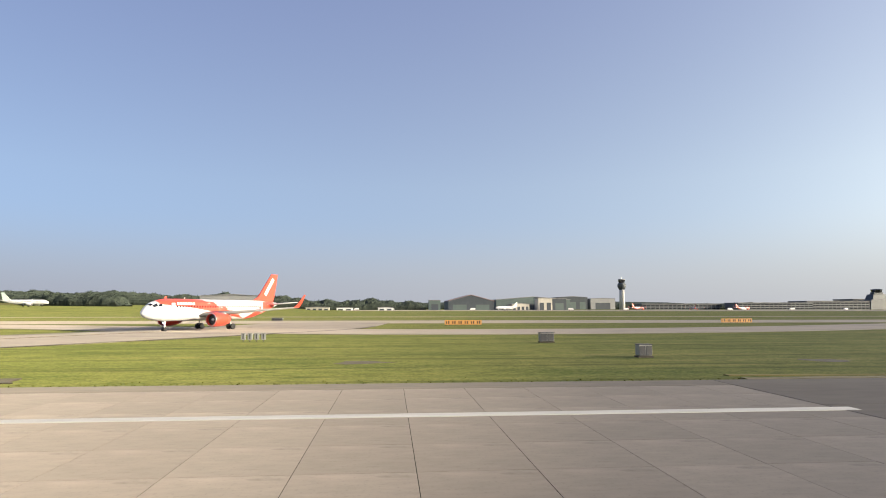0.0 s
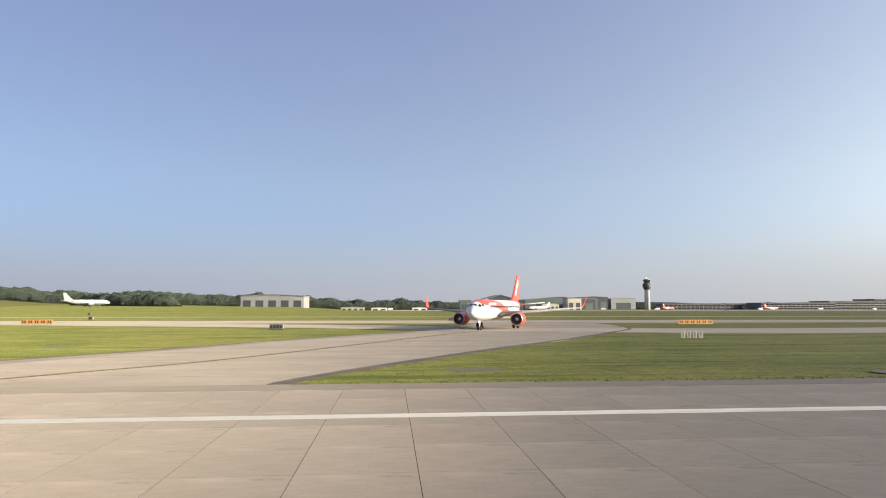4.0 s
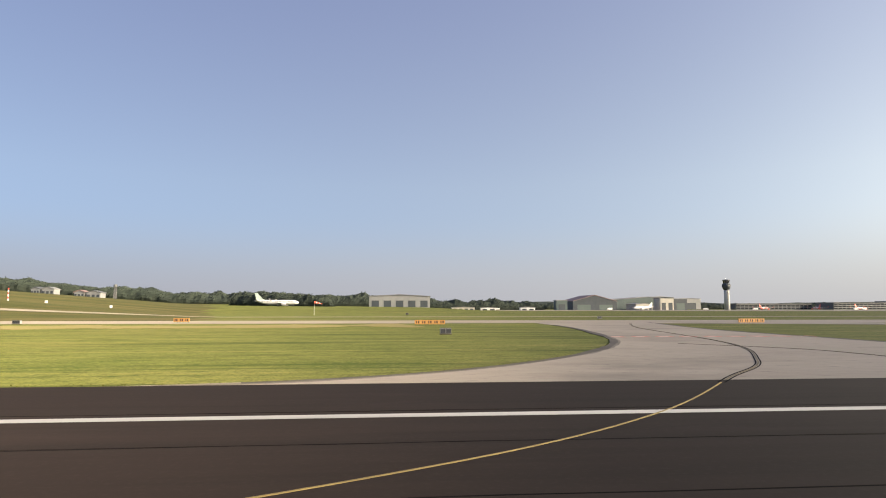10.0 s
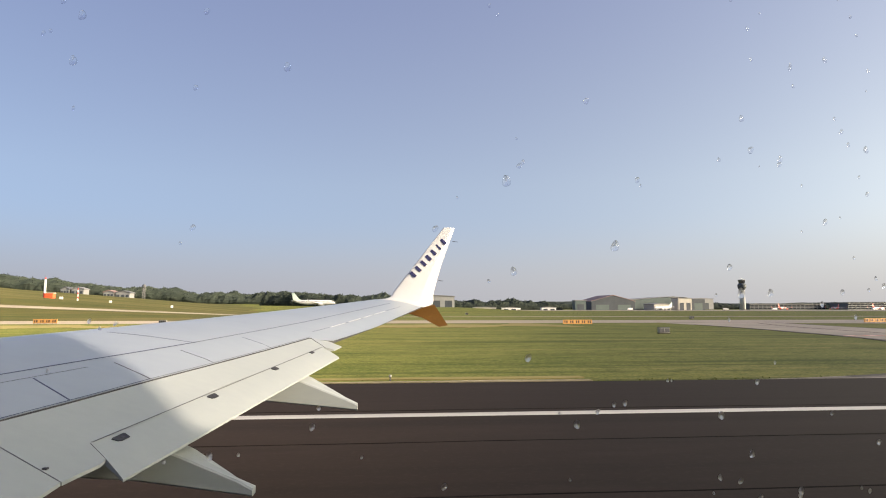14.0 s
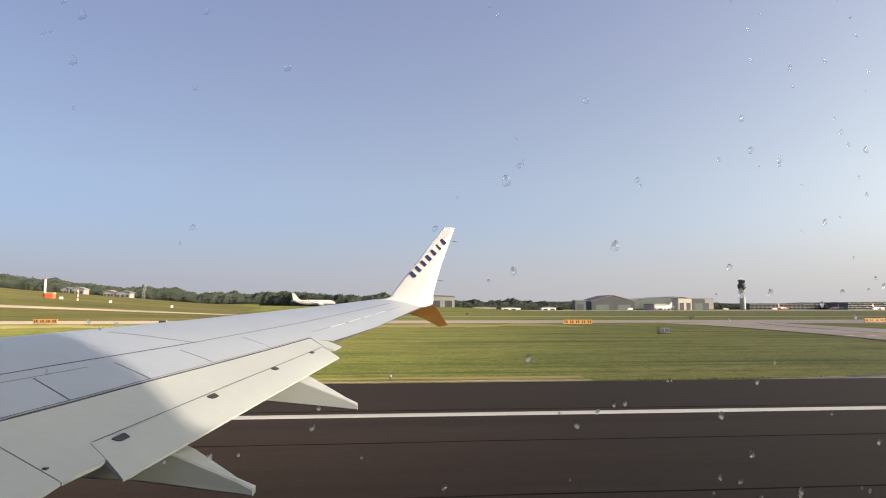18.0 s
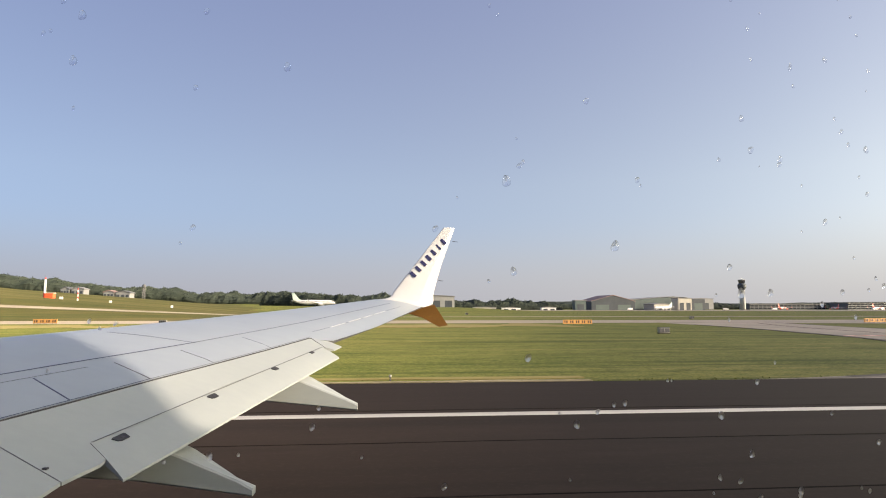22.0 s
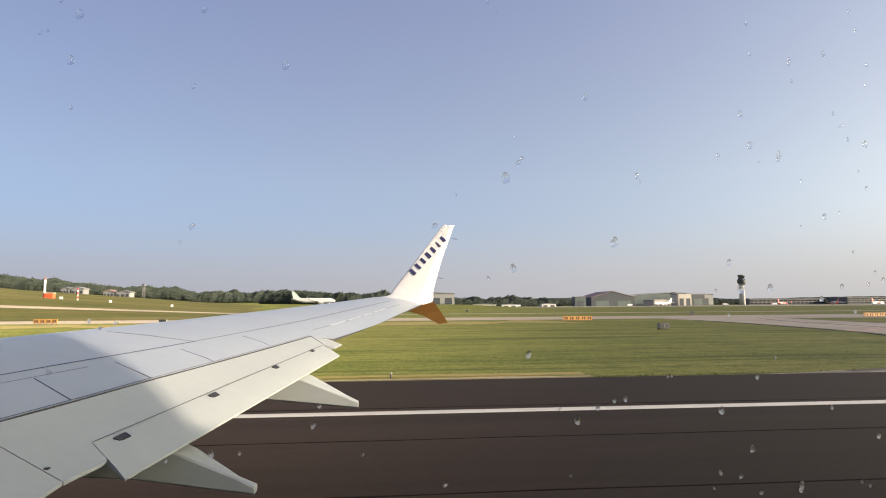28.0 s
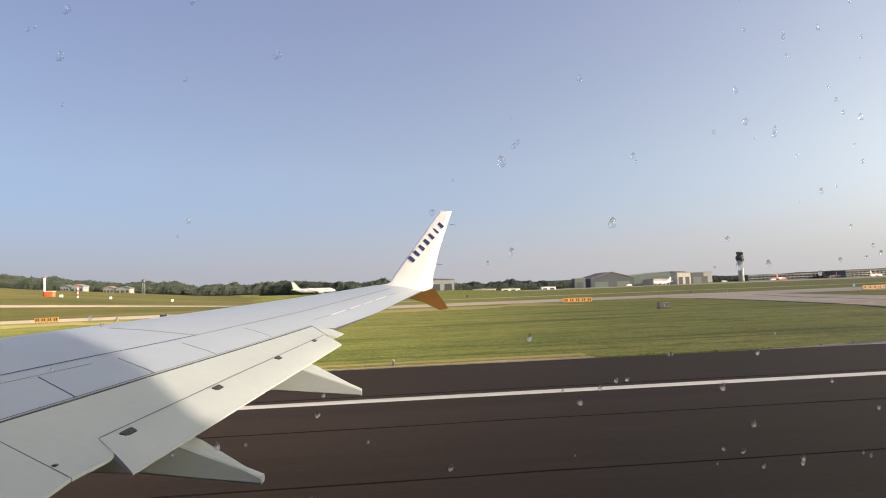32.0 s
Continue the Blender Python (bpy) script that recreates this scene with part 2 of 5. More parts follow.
# ---- small builders ----
def mesh_of(name, bm, material):
    me = bpy.data.meshes.new(name)
    bm.to_mesh(me)
    bm.free()
    me.materials.append(material)
    return me


def part(name, bm, material, parent=None, label="", smooth=False):
    me = mesh_of(name, bm, material)
    if smooth:
        me.shade_smooth()
    ob = new(name, me)
    ob.parent = parent
    if label:
        ob["label"] = label
    return ob


def thing(name, label, category, at=None, group="", kind=""):
    ob = new(name)
    ob.matrix_basis = at or Matrix()
    return tagged(ob, label, category, group, kind)


def box(bm, lo, hi, m=None):
    vs = [bm.verts.new((x, y, z)) for x in (lo[0], hi[0]) for y in (lo[1], hi[1]) for z in (lo[2], hi[2])]
    for f in ((0, 1, 3, 2), (4, 6, 7, 5), (0, 4, 5, 1), (2, 3, 7, 6), (0, 2, 6, 4), (1, 5, 7, 3)):
        bm.faces.new([vs[i] for i in f])
    if m:
        bmesh.ops.transform(bm, matrix=m, verts=vs)
    return bm


def boxed(lo, hi, bevel=0.0):
    bm = box(bmesh.new(), lo, hi)
    if bevel:
        bmesh.ops.bevel(bm, geom=bm.edges[:], offset=bevel, segments=1, affect="EDGES")
    return bm


def loft(rings, bm=None, close=True, caps=True):
    """A skin over rings of points, all with the same count."""
    bm = bm or bmesh.new()
    rows = [[bm.verts.new(p) for p in r] for r in rings]
    n = len(rows[0])
    for a, b in zip(rows, rows[1:]):
        for i in range(n if close else n - 1):
            j = (i + 1) % n
            bm.faces.new((a[i], a[j], b[j], b[i]))
    if caps:
        bm.faces.new(rows[0][::-1])
        bm.faces.new(rows[-1])
    bmesh.ops.recalc_face_normals(bm, faces=bm.faces[:])
    return bm


def circle(c, r, axis="x", n=16, rz=None):
    rz = r if rz is None else rz
    out = []
    for k in range(n):
        a = 2 * math.pi * k / n
        u, v = r * math.cos(a), rz * math.sin(a)
        out.append((c[0], c[1] + u, c[2] + v) if axis == "x" else (c[0] + u, c[1], c[2] + v) if axis == "y" else (c[0] + u, c[1] + v, c[2]))
    return out


def tube(p, q, r, r2=None, n=8, bm=None):
    p, q = Vector(p), Vector(q)
    d = (q - p).normalized()
    s = d.orthogonal().normalized()
    w = d.cross(s)
    ring = lambda c, r: [c + r * (math.cos(2 * math.pi * k / n) * s + math.sin(2 * math.pi * k / n) * w) for k in range(n)]
    return loft([ring(p, r), ring(q, r if r2 is None else r2)], bm)


def slab(points, z0, z1):
    """A flat slab with the outline points (x, y)."""
    bm = bmesh.new()
    low, top = ([bm.verts.new((x, y, z)) for x, y in points] for z in (z0, z1))
    n = len(points)
    bm.faces.new(top)
    for i in range(n):
        bm.faces.new((low[i], low[(i + 1) % n], top[(i + 1) % n], top[i]))
    bmesh.ops.recalc_face_normals(bm, faces=bm.faces[:])
    return bm


def smooth_line(points, steps=10):
    """Catmull-Rom through the points."""
    p = [points[0], *points, points[-1]]
    out = []
    for a, b, c, d in zip(p, p[1:], p[2:], p[3:]):
        for k in range(steps):
            t = k / steps
            out.append(tuple(0.5 * (2 * b[i] + (c[i] - a[i]) * t + (2 * a[i] - 5 * b[i] + 4 * c[i] - d[i]) * t * t + (3 * b[i] - a[i] - 3 * c[i] + d[i]) * t ** 3) for i in (0, 1)))
    return out + [points[-1]]


def ribbon(line, width, z0, z1, shift=0.0):
    left, right = [], []
    for i, p in enumerate(line):
        a, b = Vector(line[max(i - 1, 0)]), Vector(line[min(i + 1, len(line) - 1)])
        d = (b - a).normalized()
        n = Vector((-d.y, d.x))
        left.append(Vector(p) + n * (shift + width / 2))
        right.append(Vector(p) + n * (shift - width / 2))
    bm = bmesh.new()
    rows = [[bm.verts.new((*q, z)) for q, z in ((a, z0), (a, z1), (b, z1), (b, z0))] for a, b in zip(left, right)]
    for r, s in zip(rows, rows[1:]):
        for i in range(3):
            bm.faces.new((r[i], r[i + 1], s[i + 1], s[i]))
    bmesh.ops.recalc_face_normals(bm, faces=bm.faces[:])
    return bm


def ease(a, b, v):
    t = min(max((v - a) / (b - a), 0.0), 1.0)
    return t * t * (3 - 2 * t)


def land(x, y):
    """Height of the ground."""
    z = 0.0
    rim = float(np.interp(x, (-720, -667, -648, -585, -520), (84, 88, 100, 156, 190)))
    z -= 5.5 * math.exp(-((x + 672) / (42 if x < -672 else 74)) ** 2) * ease(rim, rim + 34, y) * (1 - 0.85 * ease(186, 232, y))
    z -= 7.0 * ease(-765, -815, x) * ease(88, 150, y) * (1 - 0.6 * ease(300, 600, y))
    z += 9.0 * ease(-640, -900, x) * ease(260, 700, y)
    z += 5.0 * ease(350, 900, y) * ease(-100, -500, x)
    z += 4.0 * ease(330, 500, y) * ease(-90, -190, x)
    z += min(max(-0.08 * (x + 191 + 0.35 * y), 0.0), 26.0) * ease(180, 300, y) * (1 - 0.7 * ease(720, 1000, y))  # long slope up towards the woods
    return z


# ---- ground, runway, taxiways ----
xs = sorted({*range(-1300, 201, 10), *range(-4800, -1300, 250), *range(200, 4801, 250)})
ys = sorted({*range(-4800, 0, 400), 0, 30, *range(60, 420, 8), *range(420, 1000, 40), *range(1000, 4801, 300)})
bm = bmesh.new()
rows = [[bm.verts.new((x, y, land(x, y) - 0.03)) for x in xs] for y in ys]
for a, b in zip(rows, rows[1:]):
    for i in range(len(xs) - 1):
        f = bm.faces.new((a[i], a[i + 1], b[i + 1], b[i]))
        f.material_index = int(a[0].co.y >= 170 and xs[i] < -262 - 0.3 * (a[0].co.y - 170))
ground = tagged(part("ground", bm, M["grass"], smooth=True), "mown airfield grass, green with drier yellow streaks, darkened and tan-banded on the far slope", "grass", kind="structure")
ground.data.materials.append(M["meadow"])

runway = thing("runway", "dark asphalt runway with a grey concrete end and white markings", "runway", kind="structure")
part("runway_base", slab([(300, -30.6), (300, 30.6), (-2400, 30.6), (-2400, -30.6)], -0.3, 0.0), M["tar"], runway)
LANES = (-30.6, -22.9, -18.2, -13.4, -9, -4.5, 0, 4.5, 9, 13.35, 18.0, 22.9, 30.6)
for x0, x1 in ((-400.0, -107.4), (-800.0, -400.0), (-2400.0, -800.0), (16.0, 300.0)):
    for y0, y1 in zip(LANES, LANES[1:]):
        part("asphalt_lane", boxed((x0 + 0.02, y0 + 0.02, -0.1), (x1 - 0.02, y1 - 0.02, 0.02)), M["asphalt" if x0 < 0 else "grey_asphalt"], runway)
for y in (13.3, 17.95, 22.95):
    part("sealed_joint", ribbon([(x, y + 0.05 * math.sin(x * 0.21) + 0.03 * math.sin(x * 0.83)) for x in np.arange(-1100.0, -107, 3.0)], 0.06, 0, 0.0225), M["tar"], runway, "dark tar-sealed joint between asphalt lanes")
for k, x in enumerate((-410.0, -768)):
    part("crack_seal", ribbon([(x + 0.25 * math.sin(1.7 * j + k), 12.0 + 1.2 * j) for j in range(9 if k % 2 else 5)], 0.022, 0, 0.0225), M["tar"], runway, "dark tar-sealed crack")
for pts in ([(-882.6, 16.4), (-878.9, 16.3), (-878.9, 12.0)],):
    part("repair_outline", ribbon(pts, 0.04, 0, 0.0235), M["tar"], runway, "dark sealed outline of an asphalt repair")
part("asphalt_patch", boxed((-508.4, 9.0, 0), (-489.0, 20.7, 0.0228)), M["dark_asphalt"], runway, "darker rubber-streaked asphalt patch")
BAY = 2.7
bm = bmesh.new()
for i in range(46):
    x = -107.4 + BAY * i
    for j in range(22):
        y = 12.45 - BAY * (j + 1)
        if y > -31:
            box(bm, (x + 0.009, y + 0.009, -0.1), (x + BAY - 0.009, y + BAY - 0.009, 0.008))
tagged(part("concrete_bays", bm, M["concrete"], runway), kind="stuff")

PAINT = 0.026
paint = thing("runway_markings", "white and yellow painted runway markings, worn by tyres", "road marking", kind="structure")
part("edge_line", boxed((-2400, 21.74, 0), (16.6, 22.36, PAINT)), M["white_paint"], paint)
part("edge_line", boxed((-2400, -22.5, 0), (19, -21.55, PAINT)), M["white_paint"], paint)
part("threshold_bar", boxed((-133.4, -21.4, 0), (-130.5, 21.5, PAINT)), M["grey_paint"], paint)
for side in (1, -1):
    for k in range(6):
        y, wide = 21.3 - 3.13 * k + (0.42 if k == 0 else 0), 1.6 + (0.42 if k == 0 else 0)
        part("threshold_stripe", boxed((-167.0, min(side * y, side * (y - wide)), 0), (-138.8, max(side * y, side * (y - wide)), PAINT)), M["white_paint"], paint)
    for x0, x1, y1, y0 in ((-292, -268, 12.3, 8.5), (-521, -486, 15.0, 7.0), (-646, -623.5, 13.5, 9), (-723, -700, 12.6, 9)):
        part("touchdown_mark", boxed((x0, min(side * y0, side * y1), 0), (x1, max(side * y0, side * y1), PAINT)), M["worn_paint"], paint)
for x in range(-2300, -200, 60):
    part("centre_dash", boxed((x, -0.45, 0), (x + 30, 0.45, PAINT)), M["white_paint"], paint)


paved = []


def taxiway(label, outline, material):
    paved.append(label)  # each sheet lies 4 mm higher than the one before
    return tagged(part("taxiway", slab(outline, -0.2, 0.004 + 0.004 * (len(paved) % 5)), material), label, "taxiway", kind="structure")


def exit_road(label, left, right, material, top):
    """A pavement between two edges, both running away from the runway."""
    def even(line, n=60):
        d = [0.0]
        for p, q in zip(line, line[1:]):
            d.append(d[-1] + (Vector(q) - Vector(p)).length)
        s = np.linspace(0, d[-1], n)
        return list(zip(np.interp(s, d, [p[0] for p in line]), np.interp(s, d, [p[1] for p in line])))
    bm = bmesh.new()
    rows = [[bm.verts.new((*q, z)) for q, z in ((a, -0.2), (a, top), (b, top), (b, -0.2))] for a, b in zip(even(left), even(right))]
    for r, s in zip(rows, rows[1:]):
        for i in range(3):
            bm.faces.new((r[i], r[i + 1], s[i + 1], s[i]))
    bmesh.ops.recalc_face_normals(bm, faces=bm.faces[:])
    return tagged(part("taxiway", bm, material), label, "taxiway", kind="structure")


def arc(points):
    return smooth_line(points, 8)


A_left = arc([(-108, 30.0), (-91.7, 32.5), (-84, 36.5), (-73, 48.6), (-60, 71.7), (-48, 90), (-38, 108), (-26, 150)])
A_right = arc([(0, 150), (-5, 108), (-18, 84), (-30, 66), (-41, 51), (-53.5, 31), (-48, 30.0)])
exit_road("grey concrete taxiway joining the runway, stained dark at its edges", A_left, A_right[::-1], M["concrete"], 0.013)
B_left = arc([(-222, 30.0), (-208.7, 32.6), (-197.5, 39.7), (-187.7, 51.7), (-180.4, 67.2), (-175.7, 88.7), (-172, 115), (-170, 160)])
B_right = arc([(-138, 160), (-142, 140), (-150.8, 100), (-152, 75), (-151.9, 51.5), (-148.5, 40.5), (-144, 33.5), (-137, 30.0)])
exit_road("pale pinkish concrete taxiway curving onto the runway", B_left, B_right[::-1], M["taxi_concrete"], 0.016)
C_left = arc([(-578, 30.0), (-519, 45), (-501, 51.9), (-481, 59.7), (-456, 70), (-430, 94), (-400, 145), (-385, 165)])
C_right = arc([(-335, 165), (-350, 145), (-384, 105), (-430, 69), (-452, 50), (-458.5, 39), (-448, 34), (-420, 30.0)])
exit_road("pale concrete high-speed exit splitting off the runway", C_left, C_right[::-1], M["taxi_concrete"], 0.020)
D_left = arc([(-762, 30.0), (-750, 33.2), (-740, 37.6), (-716, 47.5), (-690, 58), (-668, 67)])
D_right = arc([(-657, 54), (-663, 46), (-664.8, 38), (-655, 31.5), (-635, 30.0)])
exit_road("pale concrete exit splitting off the runway", D_left, D_right[::-1], M["taxi_concrete"], 0.010)
strip = arc([(-667.5, 67.5), (-648, 85), (-585, 146), (-520, 172), (-470, 176)]) + arc([(-470, 160), (-530, 150), (-582, 104), (-636, 63), (-657, 53)])
tagged(part("taxiway", slab(strip, -0.2, 0.026), M["old_asphalt"]), "dark asphalt taxiway running beside the runway", "taxiway", kind="structure")
taxiway("long grey taxiway parallel to the runway", [(700, 142), (700, 172), (-470, 172), (-470, 142)], M["taxi_concrete"])
loop = smooth_line([(-190, 158), (-120, 140), (-60, 118), (-25, 100), (8, 92), (55, 97), (110, 118), (190, 156)], 8)
tagged(part("taxiway", ribbon(loop, 19, -0.2, 0.03), M["taxi_concrete"]), "grey taxiway loop beside the holding point", "taxiway", kind="structure")
taxiway("far pale apron in front of the hangars", [(1500, 620), (1500, 1000), (-60, 1000), (-60, 700), (250, 640)], M["taxi_concrete"])
bm = bmesh.new()
rows = [[bm.verts.new((x, y, land(x, min(max(y, 236), 244)) + z)) for y, z in ((235.9, -0.3), (236, 0.03), (244, 0.03), (244.1, -0.3))] for x in range(-700, 601, 10)]
for a, b in zip(rows, rows[1:]):
    for i in range(3):
        bm.faces.new((a[i], b[i], b[i + 1], a[i + 1]))
tagged(part("taxiway", bm, M["taxi_concrete"]), "narrow service road across the grass", "taxiway", kind="structure")


def ragged(edge, width, top, shift, seed):
    """A strip along an edge whose two sides wander."""
    line = []
    for p, q in zip(edge, edge[1:]):
        n = max(1, int((Vector(q) - Vector(p)).length / 1.0))
        line += [(p[0] + (q[0] - p[0]) * i / n, p[1] + (q[1] - p[1]) * i / n) for i in range(n)]
    bm = bmesh.new()
    rows = []
    for i, p in enumerate(line):
        d = (Vector(line[min(i + 1, len(line) - 1)]) - Vector(line[max(i - 1, 0)])).normalized()
        side = Vector((-d.y, d.x))
        w = width * (0.55 + 0.55 * noise.noise(Vector((i * 0.11, seed * 3.1, 0))) + 0.16 * noise.noise(Vector((i * 0.5, seed * 3.1, 7))))
        o = shift + 0.12 * noise.noise(Vector((i * 0.4, seed * 2.3, 3)))
        a, b = Vector(p) + side * (o + max(w, 0.12) / 2), Vector(p) + side * (o - max(w, 0.12) / 2)
        if min(a.y, b.y) < 30.66:  # keep off the runway
            a.y, b.y = max(a.y, 30.72), max(b.y, 30.66)
        if abs(a.y - b.y) + abs(a.x - b.x) < 0.1:
            continue
        rows.append([bm.verts.new((*c, z)) for c, z in ((a, -0.1), (a, top), (b, top), (b, -0.1))])
    for r, s in zip(rows, rows[1:]):
        for i in range(3):
            bm.faces.new((r[i], r[i + 1], s[i + 1], s[i]))
    bmesh.ops.recalc_face_normals(bm, faces=bm.faces[:])
    return bm


# dark weathered margins where the pavement meets the grass
for k, edge in enumerate((A_left[6:-6], A_right[6:-4], B_left[6:-6], B_right[6:-6], C_left[4:-6], C_right[6:-4], D_left[4:-4], D_right[4:-3])):
    tagged(part("pavement_margin", ragged(edge, 1.5, 0.029 + 0.004 * (k % 2), -0.3, k), M["stained"]), "dark weathered pavement margin beside the grass", "pavement edge", kind="structure")
for edge, wide in ((C_left[2:-8], 6.5), (D_left[2:-4], 4.5), (B_left[4:-8], 1.3), (A_left[5:-14], 3.6), (A_right[8:-10], 1.2), (B_right[8:-4], 1.5)):
    tagged(part("weathered_band", ragged(edge, wide, 0.0245, -0.42 * wide, int(wide * 7)), M["margin"]), "grey weathered band of pavement beside the grass", "pavement edge", kind="structure")
for x, y, w, d in ((-670, 39.8, 3.6, 2.6), (-500, 42, 7, 1.0), (-470, 37, 5, 0.8)):
    tagged(part("patch", slab([(x - w / 2, y - d / 2), (x + w / 2, y - d / 2), (x + w / 2, y + d / 2), (x - w / 2, y + d / 2)], -0.1, 0.037), M["stained"]), "dark repaired patch in the pale pavement", "pavement patch", kind="structure")
wall = thing("retaining_wall", "low dark retaining wall along the road in the hollow", "wall", kind="structure")
part("wall_face", boxed((-703, 112, -6), (-652, 112.5, -2.6)), M["dark_metal"], wall)
part("coping", boxed((-703.2, 111.8, -2.6), (-651.8, 112.7, -2.4)), M["concrete"], wall)

for x0, x1 in ((-2400, -762), (-635, -580), (-418, -224), (-137, -109), (18, 300)):
    line = [(x, 30.85 + 0.12 * noise.noise(Vector((x * 0.3, 1.0, 0)))) for x in np.arange(max(x0, -1150), x1, 1.5)]
    strip = [(x, 32.6 + 0.9 * noise.noise(Vector((x * 0.05, 4.0, 0)))) for x, _ in line]
    tagged(part("straw_strip", ragged(strip, 1.5, 0.016, 0.0, x0 + 9), M["straw"]), "trampled straw-coloured strip of grass beside the verge", "grass", kind="structure")
    tagged(part("verge", ragged([(x, y + 0.2) for x, y in line], 1.0, 0.03, 0.0, x0), M["verge"]), "dry tan verge between the asphalt and the grass", "verge", kind="structure")

tagged(part("straw_patch", ragged([(-345, 126), (-290, 121), (-245, 118), (-222, 122), (-200, 127)], 30, 0.012, 0.0, 21), M["straw"]), "broad patch of straw-coloured dry grass before the taxiway", "grass", kind="structure")

lead = thing("taxi_lines", "yellow taxi guide lines with black borders", "road marking", kind="structure")
A_line = smooth_line([(-25, 112), (-41, 83), (-58.8, 47.3), (-66.3, 36.6), (-74, 27.2), (-82.4, 18.9), (-86.3, 16), (-95, 12.5), (-115, 6), (-150, 1)])
B_line = smooth_line([(-148, 140), (-160, 107.8), (-170.1, 62), (-179.8, 41.1), (-187.5, 31.5), (-195.6, 22.0), (-204.3, 15.4), (-216, 10.4), (-240, 5), (-270, 1)])
C_line = smooth_line([(-392, 150), (-440, 75), (-480, 50), (-520, 30), (-538.5, 22.3), (-545.3, 18.5), (-553.7, 14.1), (-575, 7), (-610, 1)])
D_line = smooth_line([(-650, 72), (-690, 48), (-720, 29), (-733.4, 21.8), (-740.8, 17.0), (-748.7, 13.0), (-770, 6), (-800, 1)])
E_line = smooth_line([(-176, 60), (-169.5, 52), (-168.2, 46), (-168.3, 42), (-168, 36.6), (-167, 32), (-165.6, 28), (-163.6, 23.5)])
for line, wide, colour in ((A_line, 0.08, "yellow_paint"), (B_line, 0.085, "yellow_paint"), (E_line, 0.10, "faded_yellow"), (C_line, 0.11, "faded_yellow"), (D_line, 0.075, "yellow_paint")):
    for shift in (-0.15, 0.15) if line in (A_line, B_line, E_line) else ():
        part("border", ribbon([p for p in line if line is A_line or p[1] > 29.5], 0.07, 0, PAINT + 0.002, shift), M["tar"], lead, "black border of the guide line")
    for bit, paint_name in (([p for p in line if p[1] > 30], colour if line is A_line else "faded_yellow"), ([p for p in line if p[1] <= 30.4], colour)):
        part("guide_line", ribbon(bit, wide, 0, PAINT + 0.006), M[paint_name], lead)
hold = thing("holding_line", "faded red and white painted holding marks across the taxiway", "road marking", kind="structure")
for k in range(9):
    x = -178 + 3.1 * k
    part("mark", boxed((x, 73, 0), (x + 1.9, 75, 0.022)), M["red_paint"], hold)
    part("letter_bar", boxed((x + 0.3, 73.6, 0), (x + 1.5, 74.3, 0.026)), M["white_paint"], hold)


